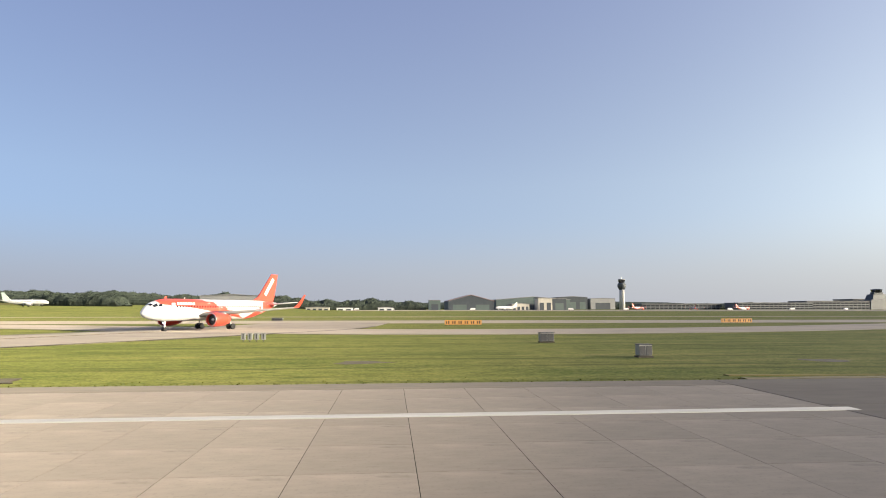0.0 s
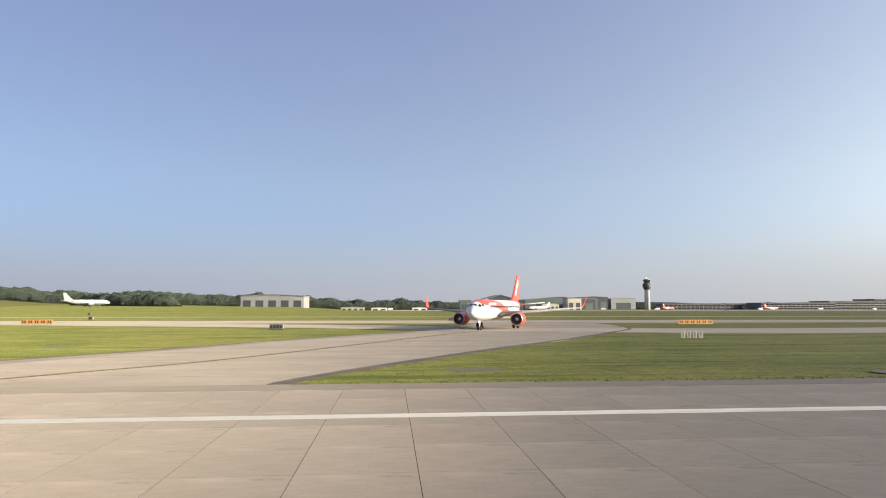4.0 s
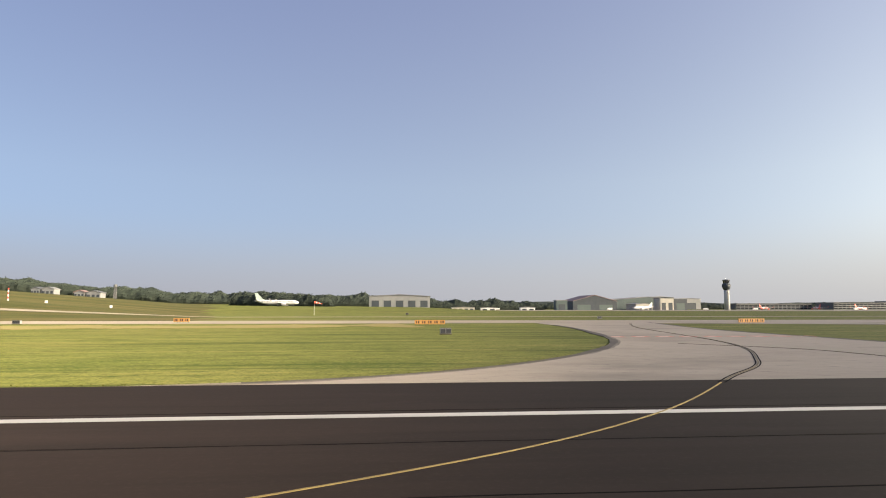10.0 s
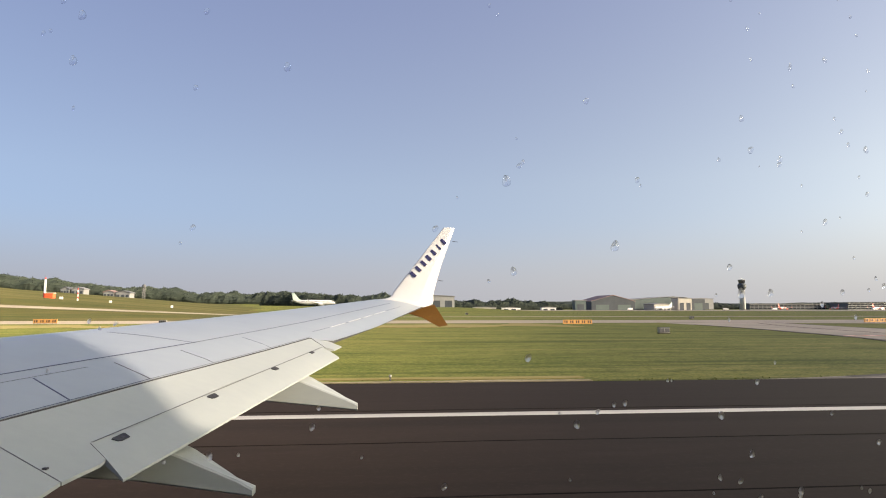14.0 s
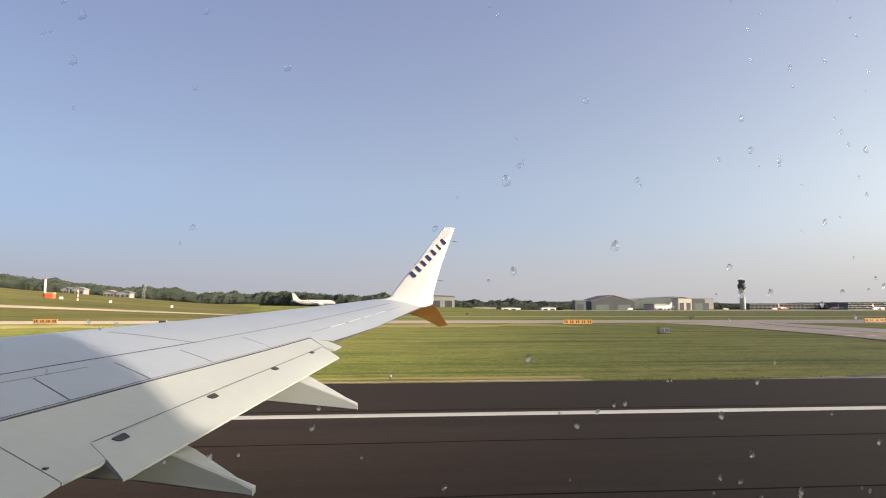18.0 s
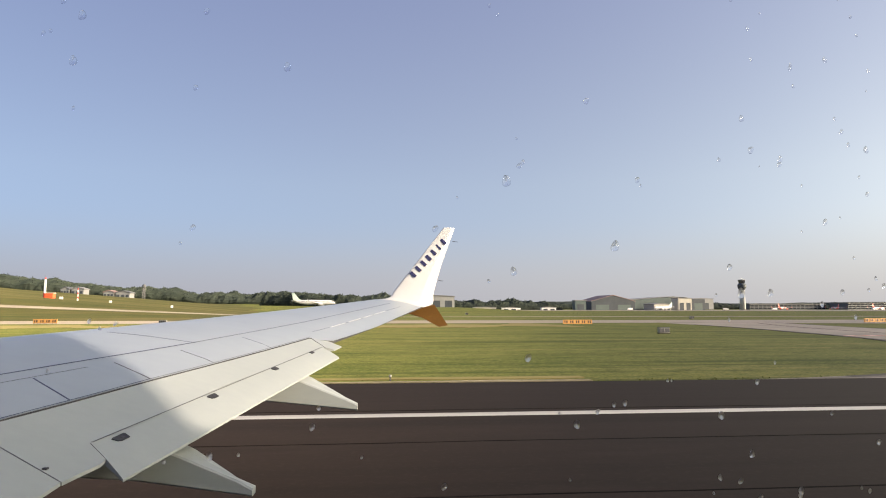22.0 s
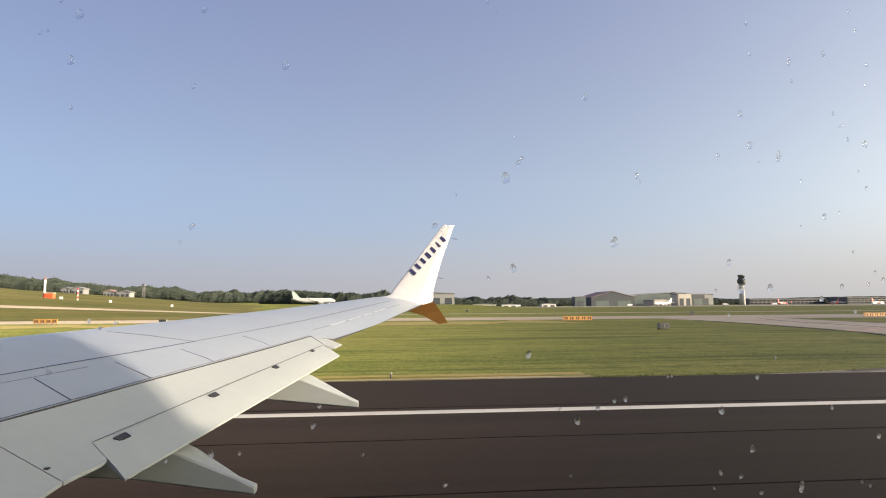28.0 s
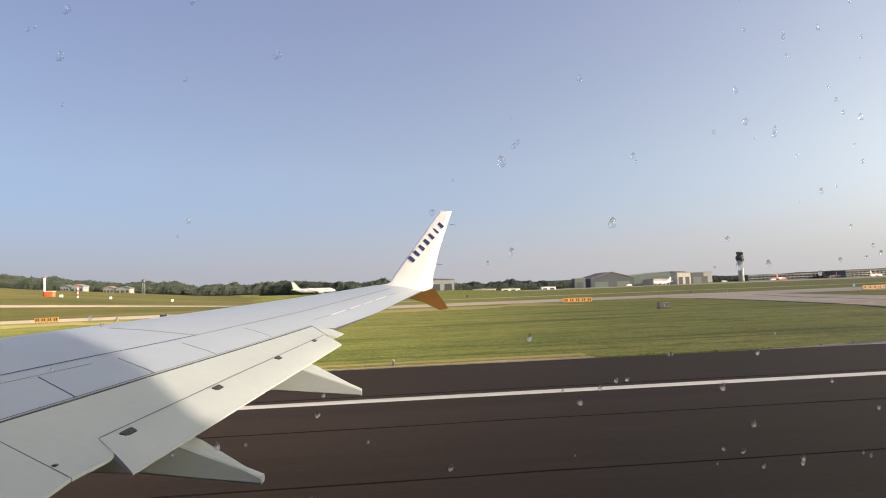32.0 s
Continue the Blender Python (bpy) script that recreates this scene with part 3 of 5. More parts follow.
# ---- airliner ----
def airliner(label, body, accent, tail_colour, at, group):
    """A narrow-body jet: nose at the origin, pointing to -x, wheels on z = 0."""
    jet = thing("airliner", label, "airplane", at, group)
    R, Z = 1.98, 3.75
    prof = [(0.0, 0.05, -0.55), (0.25, 0.5, -0.5), (0.9, 1.0, -0.36), (2.0, 1.5, -0.18), (3.4, 1.82, -0.05), (5.2, 1.98, 0), (12, 1.98, 0), (20, 1.98, 0), (25, 1.98, 0), (28, 1.8, 0.18), (31, 1.4, 0.5), (34, 0.9, 0.85), (36.6, 0.4, 1.15), (37.5, 0.15, 1.25)]
    part("fuselage", loft([circle((x, 0, Z + dz), r, n=28) for x, r, dz in prof]), body, jet, smooth=True)
    if accent:
        # coloured sweep over the front of the cabin and the tail cone, a thin skin on the fuselage
        for side in (1, -1):
            rings = []
            for x, a0, a1 in ((2.7, 44, 89), (3.4, 32, 89), (5.2, 24, 89), (8, 17, 88), (10.5, 8, 86), (13, -2, 72), (15.5, -12, 48), (18, -24, 18), (20.5, -38, -6), (22.5, -48, -30), (24, -58, -52)):
                r = np.interp(x, [p[0] for p in prof], [p[1] for p in prof]) + 0.02
                dz = np.interp(x, [p[0] for p in prof], [p[2] for p in prof])
                rings.append([(x, side * r * math.cos(radians(a)), Z + dz + r * math.sin(radians(a))) for a in np.linspace(a0, a1, 7)])
            part("front_sweep", loft(rings, close=False, caps=False), accent, jet, "orange painted sweep", True)
            rings = []
            for x, a0, a1 in ((25, -84, -52), (26.5, -86, -28), (28, -88, -4), (29.5, -88, 22), (31, -88, 50), (32.5, -88, 74), (34, -88, 86), (35.3, -88, 88)):
                r = np.interp(x, [p[0] for p in prof], [p[1] for p in prof]) + 0.04
                dz = np.interp(x, [p[0] for p in prof], [p[2] for p in prof])
                rings.append([(x, side * r * math.cos(radians(a)), Z + dz + r * math.sin(radians(a))) for a in np.linspace(a0, a1, 15)])
            part("tail_sweep", loft(rings, close=False, caps=False), accent, jet, "orange painted sweep", True)
            for k in range(7):
                x = 6.0 + 0.62 * k
                part("name_bar", boxed((x, side * 1.80 - 0.03, Z + 0.92), (x + 0.45, side * 1.80 + 0.03, Z + 1.35)), M["white_board"], jet)
    for side in (1, -1):
        bm = bmesh.new()
        for k in range(34):
            x = 5.8 + 0.68 * k
            box(bm, (x, side * 1.955 - 0.04, Z + 0.42), (x + 0.24, side * 1.955 + 0.02, Z + 0.78))
        tagged(part("cabin_windows", bm, M["dark_glass"], jet), kind="stuff")
        for dx in (4.6, 29.4):
            part("cabin_door", boxed((dx, side * (1.93 if dx < 20 else 1.55) - 0.05, Z - 0.55), (dx + 0.82, side * (1.93 if dx < 20 else 1.55) + 0.06, Z + 1.25), 0.02), body, jet)
        for x0, x1, a0, a1 in ((1.22, 1.66, 56, 87), (1.55, 2.3, 31, 54), (2.4, 3.05, 26, 42)):
            rings = []
            for x in np.linspace(x0, x1, 4):
                r = np.interp(x, [p[0] for p in prof], [p[1] for p in prof]) + 0.025
                dz = np.interp(x, [p[0] for p in prof], [p[2] for p in prof])
                rings.append([(x, side * r * math.cos(radians(a)), Z + dz + r * math.sin(radians(a))) for a in np.linspace(a0, a1, 5)])
            part("cockpit_window", loft(rings, close=False, caps=False), M["dark_glass"], jet)
        sec = lambda y, x0, ch, z, th: [(x0 + ch * u, side * y, z + th * ch * v) for u, v in ((0, 0), (0.12, 0.07), (0.35, 0.1), (0.7, 0.055), (1, 0.0), (0.7, -0.03), (0.35, -0.06), (0.1, -0.05))]
        wing = part("wing", loft([sec(1.4, 11.2, 7.0, 2.75, 1.0), sec(6.4, 14.0, 4.2, 3.2, 1.0), sec(16.6, 19.8, 1.7, 4.15, 0.9)]), body if not accent else M["box_grey"], jet, "", True)
        tip = accent or body
        part("winglet", loft([[(x, side * y, z) for x, y, z in ((19.9, 16.6, 4.15), (21.5, 16.6, 4.15), (21.5, 16.5, 4.2), (19.9, 16.5, 4.2))], [(x, side * y, z) for x, y, z in ((20.8, 17.0, 5.0), (21.9, 17.0, 5.0), (21.9, 16.92, 5.0), (20.8, 16.92, 5.0))], [(x, side * y, z) for x, y, z in ((22.0, 17.4, 6.6), (22.5, 17.4, 6.6), (22.5, 17.34, 6.6), (22.0, 17.34, 6.6))]]), tip, wing)
        ec = (side * 5.75, 2.0)
        nac = accent or body
        eng = part("engine", loft([circle((x, ec[0], ec[1]), r, n=20) for x, r in ((10.1, 1.02), (10.0, 1.12), (10.3, 1.24), (11.4, 1.30), (13.0, 1.2), (14.4, 0.86), (14.4, 0.7), (10.6, 0.95))], caps=False), nac, jet, "", True)
        part("fan", loft([circle((10.62, ec[0], ec[1]), 0.99, n=20), circle((10.7, ec[0], ec[1]), 0.99, n=20)]), M["fan"], eng)
        part("spinner", loft([circle((10.2, ec[0], ec[1]), 0.03, n=10), circle((10.62, ec[0], ec[1]), 0.3, n=10)]), M["white_board"], eng)
        part("intake_lip", loft([circle((x, ec[0], ec[1]), r, n=20) for x, r in ((10.12, 1.03), (9.98, 1.12), (10.14, 1.2))], caps=False), M["metal"], eng, "", True)
        part("exhaust_cone", loft([circle((14.3, ec[0], ec[1]), 0.62, n=12), circle((15.6, ec[0], ec[1]), 0.12, n=12)]), M["dark_metal"], eng)
        part("pylon", boxed((11.6, ec[0] - 0.16, ec[1] + 1.0), (15.2, ec[0] + 0.16, 3.2), 0.05), body, jet)
        part("tailplane", loft([sec(0.7, 32.0, 3.6, 4.75, 0.7), sec(6.2, 35.0, 1.5, 5.3, 0.7)]), body, jet, "", True)
        gear = part("main_gear", tube((17.7, side * 3.8, 0.7), (17.5, side * 3.6, 2.9), 0.16), M["metal"], jet)
        for dy in (-0.46, 0.46):
            part("tyre", loft([circle((17.7, side * 3.8 + dy + w, 0.58), r, "y", 16) for w, r in ((-0.2, 0.4), (-0.16, 0.56), (0.16, 0.56), (0.2, 0.4))]), M["rubber"], gear)
    glow = part("taxi_light", tube((4.86, 0, 1.5), (4.96, 0, 1.5), 0.13, 0.11, 10), M["lamp_glow"], jet, "lit white taxi light")
    gear = part("nose_gear", tube((5.1, 0, 0.4), (5.3, 0, 2.4), 0.11), M["metal"], jet)
    for dy in (-0.25, 0.25):
        part("tyre", loft([circle((5.1, dy + w, 0.39), r, "y", 14) for w, r in ((-0.11, 0.28), (-0.09, 0.38), (0.09, 0.38), (0.11, 0.28))]), M["rubber"], gear)
    fin = part("fin", loft([[(28.6, -0.2, 5.5), (35.6, -0.12, 5.4), (35.6, 0.12, 5.4), (28.6, 0.2, 5.5)], [(30.6, -0.17, 6.5), (36.1, -0.1, 6.5), (36.1, 0.1, 6.5), (30.6, 0.17, 6.5)], [(35.0, -0.07, 11.6), (37.3, -0.05, 11.6), (37.3, 0.05, 11.6), (35.0, 0.07, 11.6)]]), tail_colour, jet)
    if accent:
        for side in (1, -1):
            for k in range(6):
                c = (33.0 + 0.47 * k, side * 0.15, 7.2 + 0.62 * k)
                part("name_bar", box(bmesh.new(), (-0.36, -0.02, -0.42), (0.36, 0.02, 0.42), pose(*c, 0, -53, 0)), M["white_board"], fin)
    part("beacon", tube((9.5, 0, Z + 1.9), (9.5, 0, Z + 2.3), 0.08, 0.05), M["white_board"], jet)
    return jet


O = "white and orange twin-engine passenger jet "
jet = airliner(O + "waiting on the taxiway", M["plane_white"], M["orange"], M["orange"], pose(-36.4, 92.5, 0, 0, 0, 64.5) @ Matrix.Scale(0.87, 4), "orange passenger jets")
second = copy_thing(jet, pose(-375, 134, 0, 0, 0, 1.0) @ Matrix.Scale(0.93, 4))
tagged(second, O + "rolling along the parallel taxiway")
for x, y, a in ((395, 905, 215), (480, 915, 250), (585, 930, 200)):
    tagged(copy_thing(jet, pose(x, y, 0, 0, 0, a)), O + "parked on the far apron")
pale = airliner("white passenger jet with a pale green tail", M["plane_white"], None, M["mint"], pose(-284, 525, land(-300, 525), 0, 0, 182), "white passenger jets")
tagged(copy_thing(pale, pose(150, 850, 0, 0, 0, 20)), "white passenger jet parked before the hangars")


def box_truck(x, y, turn, body):
    v = thing("airport_truck", "small pale box truck standing on the far apron", "truck", pose(x, y, land(x, y) + 0.03, 0, 0, turn), "airport trucks")
    part("cargo_box", boxed((-1.2, -1.2, 0.9), (4.4, 1.2, 3.3), 0.06), M[body], v)
    cab = part("cab", loft([[(-1.3, sy, 0.7), (-3.1, sy, 0.7), (-3.2, sy, 1.6), (-2.7, sy, 2.5), (-1.3, sy, 2.6)] for sy in (-1.1, 1.1)]), M["white_board"], v)
    part("windscreen", loft([[(-3.17, sy, 1.66), (-2.74, sy, 2.42), (-2.68, sy, 2.42), (-3.11, sy, 1.66)] for sy in (-0.95, 0.95)]), M["dark_glass"], cab)
    for wx in (-2.3, 2.9):
        for sy in (-1.0, 1.0):
            part("wheel", loft([circle((wx, sy + w, 0.48), r, "y", 12) for w, r in ((-0.14, 0.36), (-0.12, 0.48), (0.12, 0.48), (0.14, 0.36))]), M["rubber"], v)
    return v


truck = box_truck(-50, 868, 0, "white_board")
for x, y, a in ((2, 885, 180), (118, 862, 10), (262, 850, 170), (352, 872, 0), (515, 868, 185), (640, 905, 0), (720, 890, 20), (560, 905, 190)):
    copy_thing(truck, pose(x, y, land(x, y) + 0.03, 0, 0, a))


# ---- control tower ----
tower = thing("control_tower", "tall pale concrete control tower with a dark glazed cab", "control tower", pose(430, 1080, 0))
part("shaft", loft([circle((0, 0, z), r, "z", 24) for z, r in ((-1, 5.4), (38, 4.5))]), M["tower_concrete"], tower, smooth=True)
part("shaft_rib", boxed((-1.1, -5.6, 0), (1.1, -4.2, 38), 0.1), M["cladding_pale"], tower)
part("lower_ring", loft([circle((0, 0, z), r, "z", 24) for z, r in ((37, 4.6), (40, 6.4), (43, 7.6), (47, 7.8), (48.5, 6.6), (50, 5.6))]), M["cladding_dark"], tower, "dark flared gallery")
cab = part("cab", loft([circle((0, 0, z), r, "z", 16) for z, r in ((50, 5.2), (55.5, 6.4))]), M["dark_glass"], tower, "dark tinted glazing")
part("cab_roof", loft([circle((0, 0, z), r, "z", 16) for z, r in ((55.5, 6.7), (56.6, 6.7), (57.2, 3.6))]), M["roof_grey"], cab)
part("mast", tube((0, 0, 57), (0, 0, 62), 0.25, 0.1), M["metal"], cab)


# ---- buildings ----
def shed(name, label, x0, x1, y0, y1, h, wall, roof, rise=0.0, bays=6, doors=1):
    b = thing(name, label, "building", pose((x0 + x1) / 2, y0, land((x0 + x1) / 2, y0)))
    w, d = x1 - x0, y1 - y0
    part("wall", boxed((-w / 2, 0, -1), (w / 2, d, h)), wall, b)
    prof = [(-w / 2 - 0.8, h), (0, h + rise), (w / 2 + 0.8, h), (w / 2 + 0.8, h + 0.8), (0, h + rise + 0.9), (-w / 2 - 0.8, h + 0.8)]
    part("roof", loft([[(x, y, z) for x, z in prof] for y in (-0.8, d + 0.8)]), roof, b)
    if rise:
        part("gable", loft([[(-w / 2, y, h), (w / 2, y, h), (0, y, h + rise)] for y in (0.05, 0.6)]), wall, b)
    for k in range(bays):
        x = -w / 2 + w * (k + 0.5) / bays
        part("cladding_panel", boxed((x - w / bays / 2 + 0.15, -0.22, 0.2), (x + w / bays / 2 - 0.15, 0, h - 0.6), 0.05), wall, b)
    for k in range(doors):
        x = -w / 2 + w * (k + 0.5) / doors
        part("door", boxed((x - w / doors * 0.3, -0.5, 0), (x + w / doors * 0.3, -0.2, h * 0.62)), M["cladding_dark"] if wall != M["cladding_dark"] else M["cladding_green"], b)
    return b


shed("hangar", "dark steel hangar with a dull red ridged roof", 92, 166, 955, 1030, 14, M["cladding_dark"], M["roof_red"], 10, 8, 2)
shed("hangar", "green-grey hangar with a low arched roof", 178, 306, 1000, 1080, 17, M["cladding_green"], M["roof_grey"], 5, 8, 1)
shed("cargo_shed", "low cream cargo shed with loading doors", 194, 222, 945, 985, 9, M["cladding_cream"], M["roof_grey"], 1.5, 6, 4)
shed("stair_block", "tall cream rendered office block", 238, 261, 950, 975, 19, M["cladding_cream"], M["roof_grey"], 0, 5, 2)
shed("hangar", "dark blue-grey steel hangar beside the office block", 262, 285, 952, 985, 18, M["cladding_dark"], M["roof_grey"], 0, 4, 1)
shed("low_building", "long low white building before the dark trees", -118, -86, 845, 855, 3.6, M["cladding_cream"], M["roof_grey"], 0.6, 6, 4)
shed("low_building", "short low white store before the dark trees", -76, -54, 850, 858, 3.2, M["white_board"], M["roof_grey"], 0.5, 4, 2)
shed("low_building", "low white shed standing beside the trees", -18, 3, 850, 860, 3.6, M["white_board"], M["roof_grey"], 0.6, 4, 2)
shed("hangar", "large dark blue-grey hangar with a flat roof", 379, 446, 1325, 1385, 27, M["cladding_dark"], M["roof_grey"], 2, 9, 3)
shed("hangar", "pale grey hangar with a wide door band", 455, 513, 1330, 1390, 24, M["cladding_pale"], M["roof_grey"], 1, 8, 1)
shed("green_store", "small green-grey steel store beside the trees", 60, 78, 940, 955, 15, M["cladding_green"], M["roof_grey"], 0, 3, 1)
shed("cargo_shed", "long pale grey warehouse in front of the woods", -232, -156, 750, 800, 13, M["cladding_pale"], M["roof_grey"], 2, 9, 5)
shed("low_building", "long low cream building beside the woods", -820, -770, 700, 720, 6, M["cladding_cream"], M["roof_grey"], 1, 8, 6)

for x0, x1, h, roof in ((-597, -588, 3.6, "cladding_mid"), (-586, -573, 4.6, "roof_grey"), (-552, -541, 3.8, "roof_red"), (-539, -524, 4.4, "cladding_mid")):
    shed("farm_building", "small pale building before the far woods", x0, x1, 688, 700, h, M["cladding_pale"], M[roof], 2.2, 5, 3)
water = thing("water_tower", "slim grey water tower before the far woods", "tower", pose(-514, 700, land(-514, 700)))
for dx, dy in ((-0.9, -0.9), (0.9, -0.9), (0.9, 0.9), (-0.9, 0.9)):
    part("leg", tube((dx * 1.3, dy * 1.3, -1), (dx, dy, 13), 0.3, n=6), M["dark_metal"], water)
part("tank", loft([circle((0, 0, z), r, "z", 14) for z, r in ((12.8, 1.2), (13.4, 2.0), (15.6, 2.0), (16.2, 0.7))]), M["cladding_mid"], water)


def terminal(label, x0, x1, y0, y1, h, floors):
    b = thing("terminal_building", label, "building", pose((x0 + x1) / 2, y0, 0))
    w = x1 - x0
    part("wall", boxed((-w / 2, 0, -1), (w / 2, y1 - y0, h)), M["cladding_mid"], b)
    part("roof", boxed((-w / 2 - 1, -1.2, h), (w / 2 + 1, y1 - y0 + 1, h + 1.1), 0.2), M["roof_grey"], b)
    for f in range(floors):
        z = 1.2 + f * (h - 1) / floors
        n = max(6, int(w / 9))
        for k in range(n):
            x = -w / 2 + w * (k + 0.5) / n
            part("window", boxed((x - w / n * 0.42, -0.25, z), (x + w / n * 0.42, 0.05, z + (h / floors) * 0.55)), M["dark_glass"], b)
    return b


terminal("long grey terminal pier with rows of dark windows", 700, 860, 1150, 1200, 13, 3)
terminal("grey terminal building with dark window bands", 870, 1010, 1180, 1240, 17, 3)
terminal("low grey terminal wing on the far apron", 520, 690, 1200, 1240, 11, 2)
terminal("square grey multi-storey car park behind the apron", 1015, 1110, 1230, 1290, 22, 4)
old = thing("old_control_block", "dark stepped concrete block with a small glazed top", "building", pose(1045, 1200, 0))
part("base", loft([[(sx * w, sy * w * 0.6, z) for sx, sy in ((-1, -1), (1, -1), (1, 1), (-1, 1))] for z, w in ((0, 32), (20, 28), (21, 19), (32, 15), (33, 10), (37, 10))]), M["cladding_dark"], old)
part("cab", loft([circle((0, 0, z), r, "z", 8) for z, r in ((37, 9), (43, 11), (44, 7))]), M["dark_glass"], old)


# ---- airfield furniture ----
def cabinet(label, x, y, w=1.0, h=0.9, d=0.7, turn=0):
    b = thing("lighting_cabinet", label, "cabinet", pose(x, y, land(x, y), 0, 0, turn), "airfield cabinets")
    part("plinth", boxed((-w / 2 - 0.06, -d / 2 - 0.06, -0.1), (w / 2 + 0.06, d / 2 + 0.06, 0.08)), M["stained"], b)
    body = part("body", boxed((-w / 2, -d / 2, 0.12), (w / 2, d / 2, h), 0.03), M["box_grey"], b)
    n = 2 if w < 1.6 else 4
    for k in range(n):
        x0 = -w / 2 + w * k / n
        part("door", boxed((x0 + 0.04, -d / 2 - 0.03, 0.18), (x0 + w / n - 0.04, -d / 2, h - 0.08)), M["dark_metal"], body)
    part("lid", boxed((-w / 2 - 0.05, -d / 2 - 0.05, h), (w / 2 + 0.05, d / 2 + 0.05, h + 0.05), 0.02), M["dark_metal"], b)
    return b


for x, y, w, h in ((16.3, 63.5, 1.5, 1.0), (18.6, 44.5, 1.0, 0.9), (-120.7, 45.4, 0.65, 0.7), (-67.7, 104, 2.2, 0.8), (-31, 169, 3.0, 0.8), (-138, 189, 1.2, 0.9), (-196.6, 310, 1.4, 1.0),
                   (-197.5, 83.4, 1.5, 0.8), (-287, 141, 1.6, 0.8), (-315, 118, 1.8, 0.8), (-455, 192, 1.2, 0.9), (-550, 108, 2.6, 0.9), (-524.6, 132, 1.2, 0.9), (-601, 223, 1.6, 0.9), (-699, 271, 1.4, 0.9)):
    cabinet("weathered grey metal lighting cabinet standing on the grass", x, y, w, h)
for x, y, w in ((-584.8, 85, 5.2),):
    cabinet("long grey metal transformer cabinet standing on the grass", x, y, w, 1.0, 1.0)


def sign(label, x, y, n, turn=0, face="sign_yellow", bar="sign_black"):
    b = thing("taxiway_sign", label, "sign", pose(x, y, land(x, y), 0, 0, turn), "taxiway signs")
    for k in range(n):
        x0 = (k - n / 2) * 1.25
        p = part("panel", boxed((x0 + 0.02, -0.12, 0.25), (x0 + 1.23, 0.12, 1.12), 0.02), M[face], b)
        part("letter_bar", boxed((x0 + 0.3, -0.14, 0.42), (x0 + 0.5, -0.12, 0.95)), M[bar], p)
        part("letter_bar", boxed((x0 + 0.7, -0.14, 0.42), (x0 + 0.95, -0.12, 0.95)), M[bar], p)
        for dx in (0.2, 1.0):
            part("leg", tube((x0 + dx, 0, -0.05), (x0 + dx, 0, 0.32), 0.04, n=6), M["dark_metal"], b)
    return b


Y = "low yellow taxiway sign with dark lettering"
for x, y, n in ((14.5, 121, 6), (-122, 133, 5), (80, 134, 6), (-197, 124, 5), (-255, 150, 3), (-311, 139, 4)):
    sign(Y, x, y, n)
for x, y in ((-128.4, 66.5), (-14.5, 67)):
    b = thing("marker_boards", "row of four small pale marker boards on the grass", "sign", pose(x, y, 0), "marker boards")
    for k in range(4):
        x0 = -1.35 + 0.7 * k
        board = part("board", boxed((x0, -0.05, 0.2), (x0 + 0.5, 0.05, 0.95), 0.02), M["box_grey"] if x > -100 else M["tower_concrete"], b)
        part("stripe", boxed((x0 + 0.18, -0.065, 0.3), (x0 + 0.3, -0.05, 0.85)), M["dark_metal"] if x > -100 else M["box_grey"], board)
        part("leg", tube((x0 + 0.25, 0, -0.05), (x0 + 0.25, 0, 0.22), 0.04, n=6), M["dark_metal"], b)
for x, y, n in ((-510, 153, 6), (-548, 253, 5), (-545, 95, 3)):
    sign("dark brown back of a long taxiway sign", x, y, n, 180, "earth", "earth")

sockpole = thing("windsock", "orange and white windsock on a pole", "windsock", pose(-243, 303, land(-243, 303)))
part("pole", tube((0, 0, 0), (0, 0, 6.4), 0.09, 0.06), M["white_board"], sockpole)
sock = part("hoop", loft([circle((0, 0, 6.2), 0.55, "x", 12), circle((0.1, 0, 6.2), 0.55, "x", 12)], caps=False), M["metal"], sockpole)
for k in range(5):
    x, r0, r1 = 0.1 + 0.72 * k, 0.55 - 0.07 * k, 0.48 - 0.07 * k
    part("band", loft([circle((x, 0, 6.2 - 0.03 * k * k), r0, "x", 12), circle((x + 0.72, 0, 6.2 - 0.03 * (k + 1) ** 2), r1, "x", 12)], caps=False), M["sock"] if k % 2 == 0 else M["white_board"], sockpole)

mast = thing("radar_mast", "tall white mast with red bands beside an orange hut", "mast", pose(-410, 318, land(-410, 318)))
for z0, z1, r, c in ((-0.5, 2.6, 0.62, "red"), (2.6, 9.2, 0.55, "white_board"), (9.2, 10.2, 0.4, "red")):
    part("mast_section", tube((0, 0, z0), (0, 0, z1), r, n=10), M[c], mast)
part("hut", boxed((0.8, -1.4, -0.3), (4.6, 1.4, 2.3), 0.05), M["sock"], mast)
part("hut_roof", boxed((0.6, -1.6, 2.3), (4.8, 1.6, 2.5)), M["white_board"], mast)
part("aerial", tube((0, 0, 10.2), (0, 0, 11.2), 0.06, n=6), M["dark_metal"], mast)
banded = thing("banded_mast", "short mast painted in red and white bands", "mast", pose(-383, 296, land(-383, 296)))
for k in range(6):
    part("band", tube((0, 0, k - 0.2), (0, 0, k + 0.8), 0.34 - 0.02 * k, n=10), M["red"] if k % 2 else M["white_board"], banded)
for x, y, w in ((-404, 322, 1.4), (-378, 318, 0.9), (-352, 330, 1.0)):
    b = thing("equipment_box", "small white equipment box standing on the grass", "cabinet", pose(x, y, land(x, y)), "equipment boxes")
    part("body", boxed((-w / 2, -0.5, -0.1), (w / 2, 0.5, 1.2), 0.04), M["white_board"], b)
    part("lid", boxed((-w / 2 - 0.06, -0.56, 1.2), (w / 2 + 0.06, 0.56, 1.27)), M["box_grey"], b)
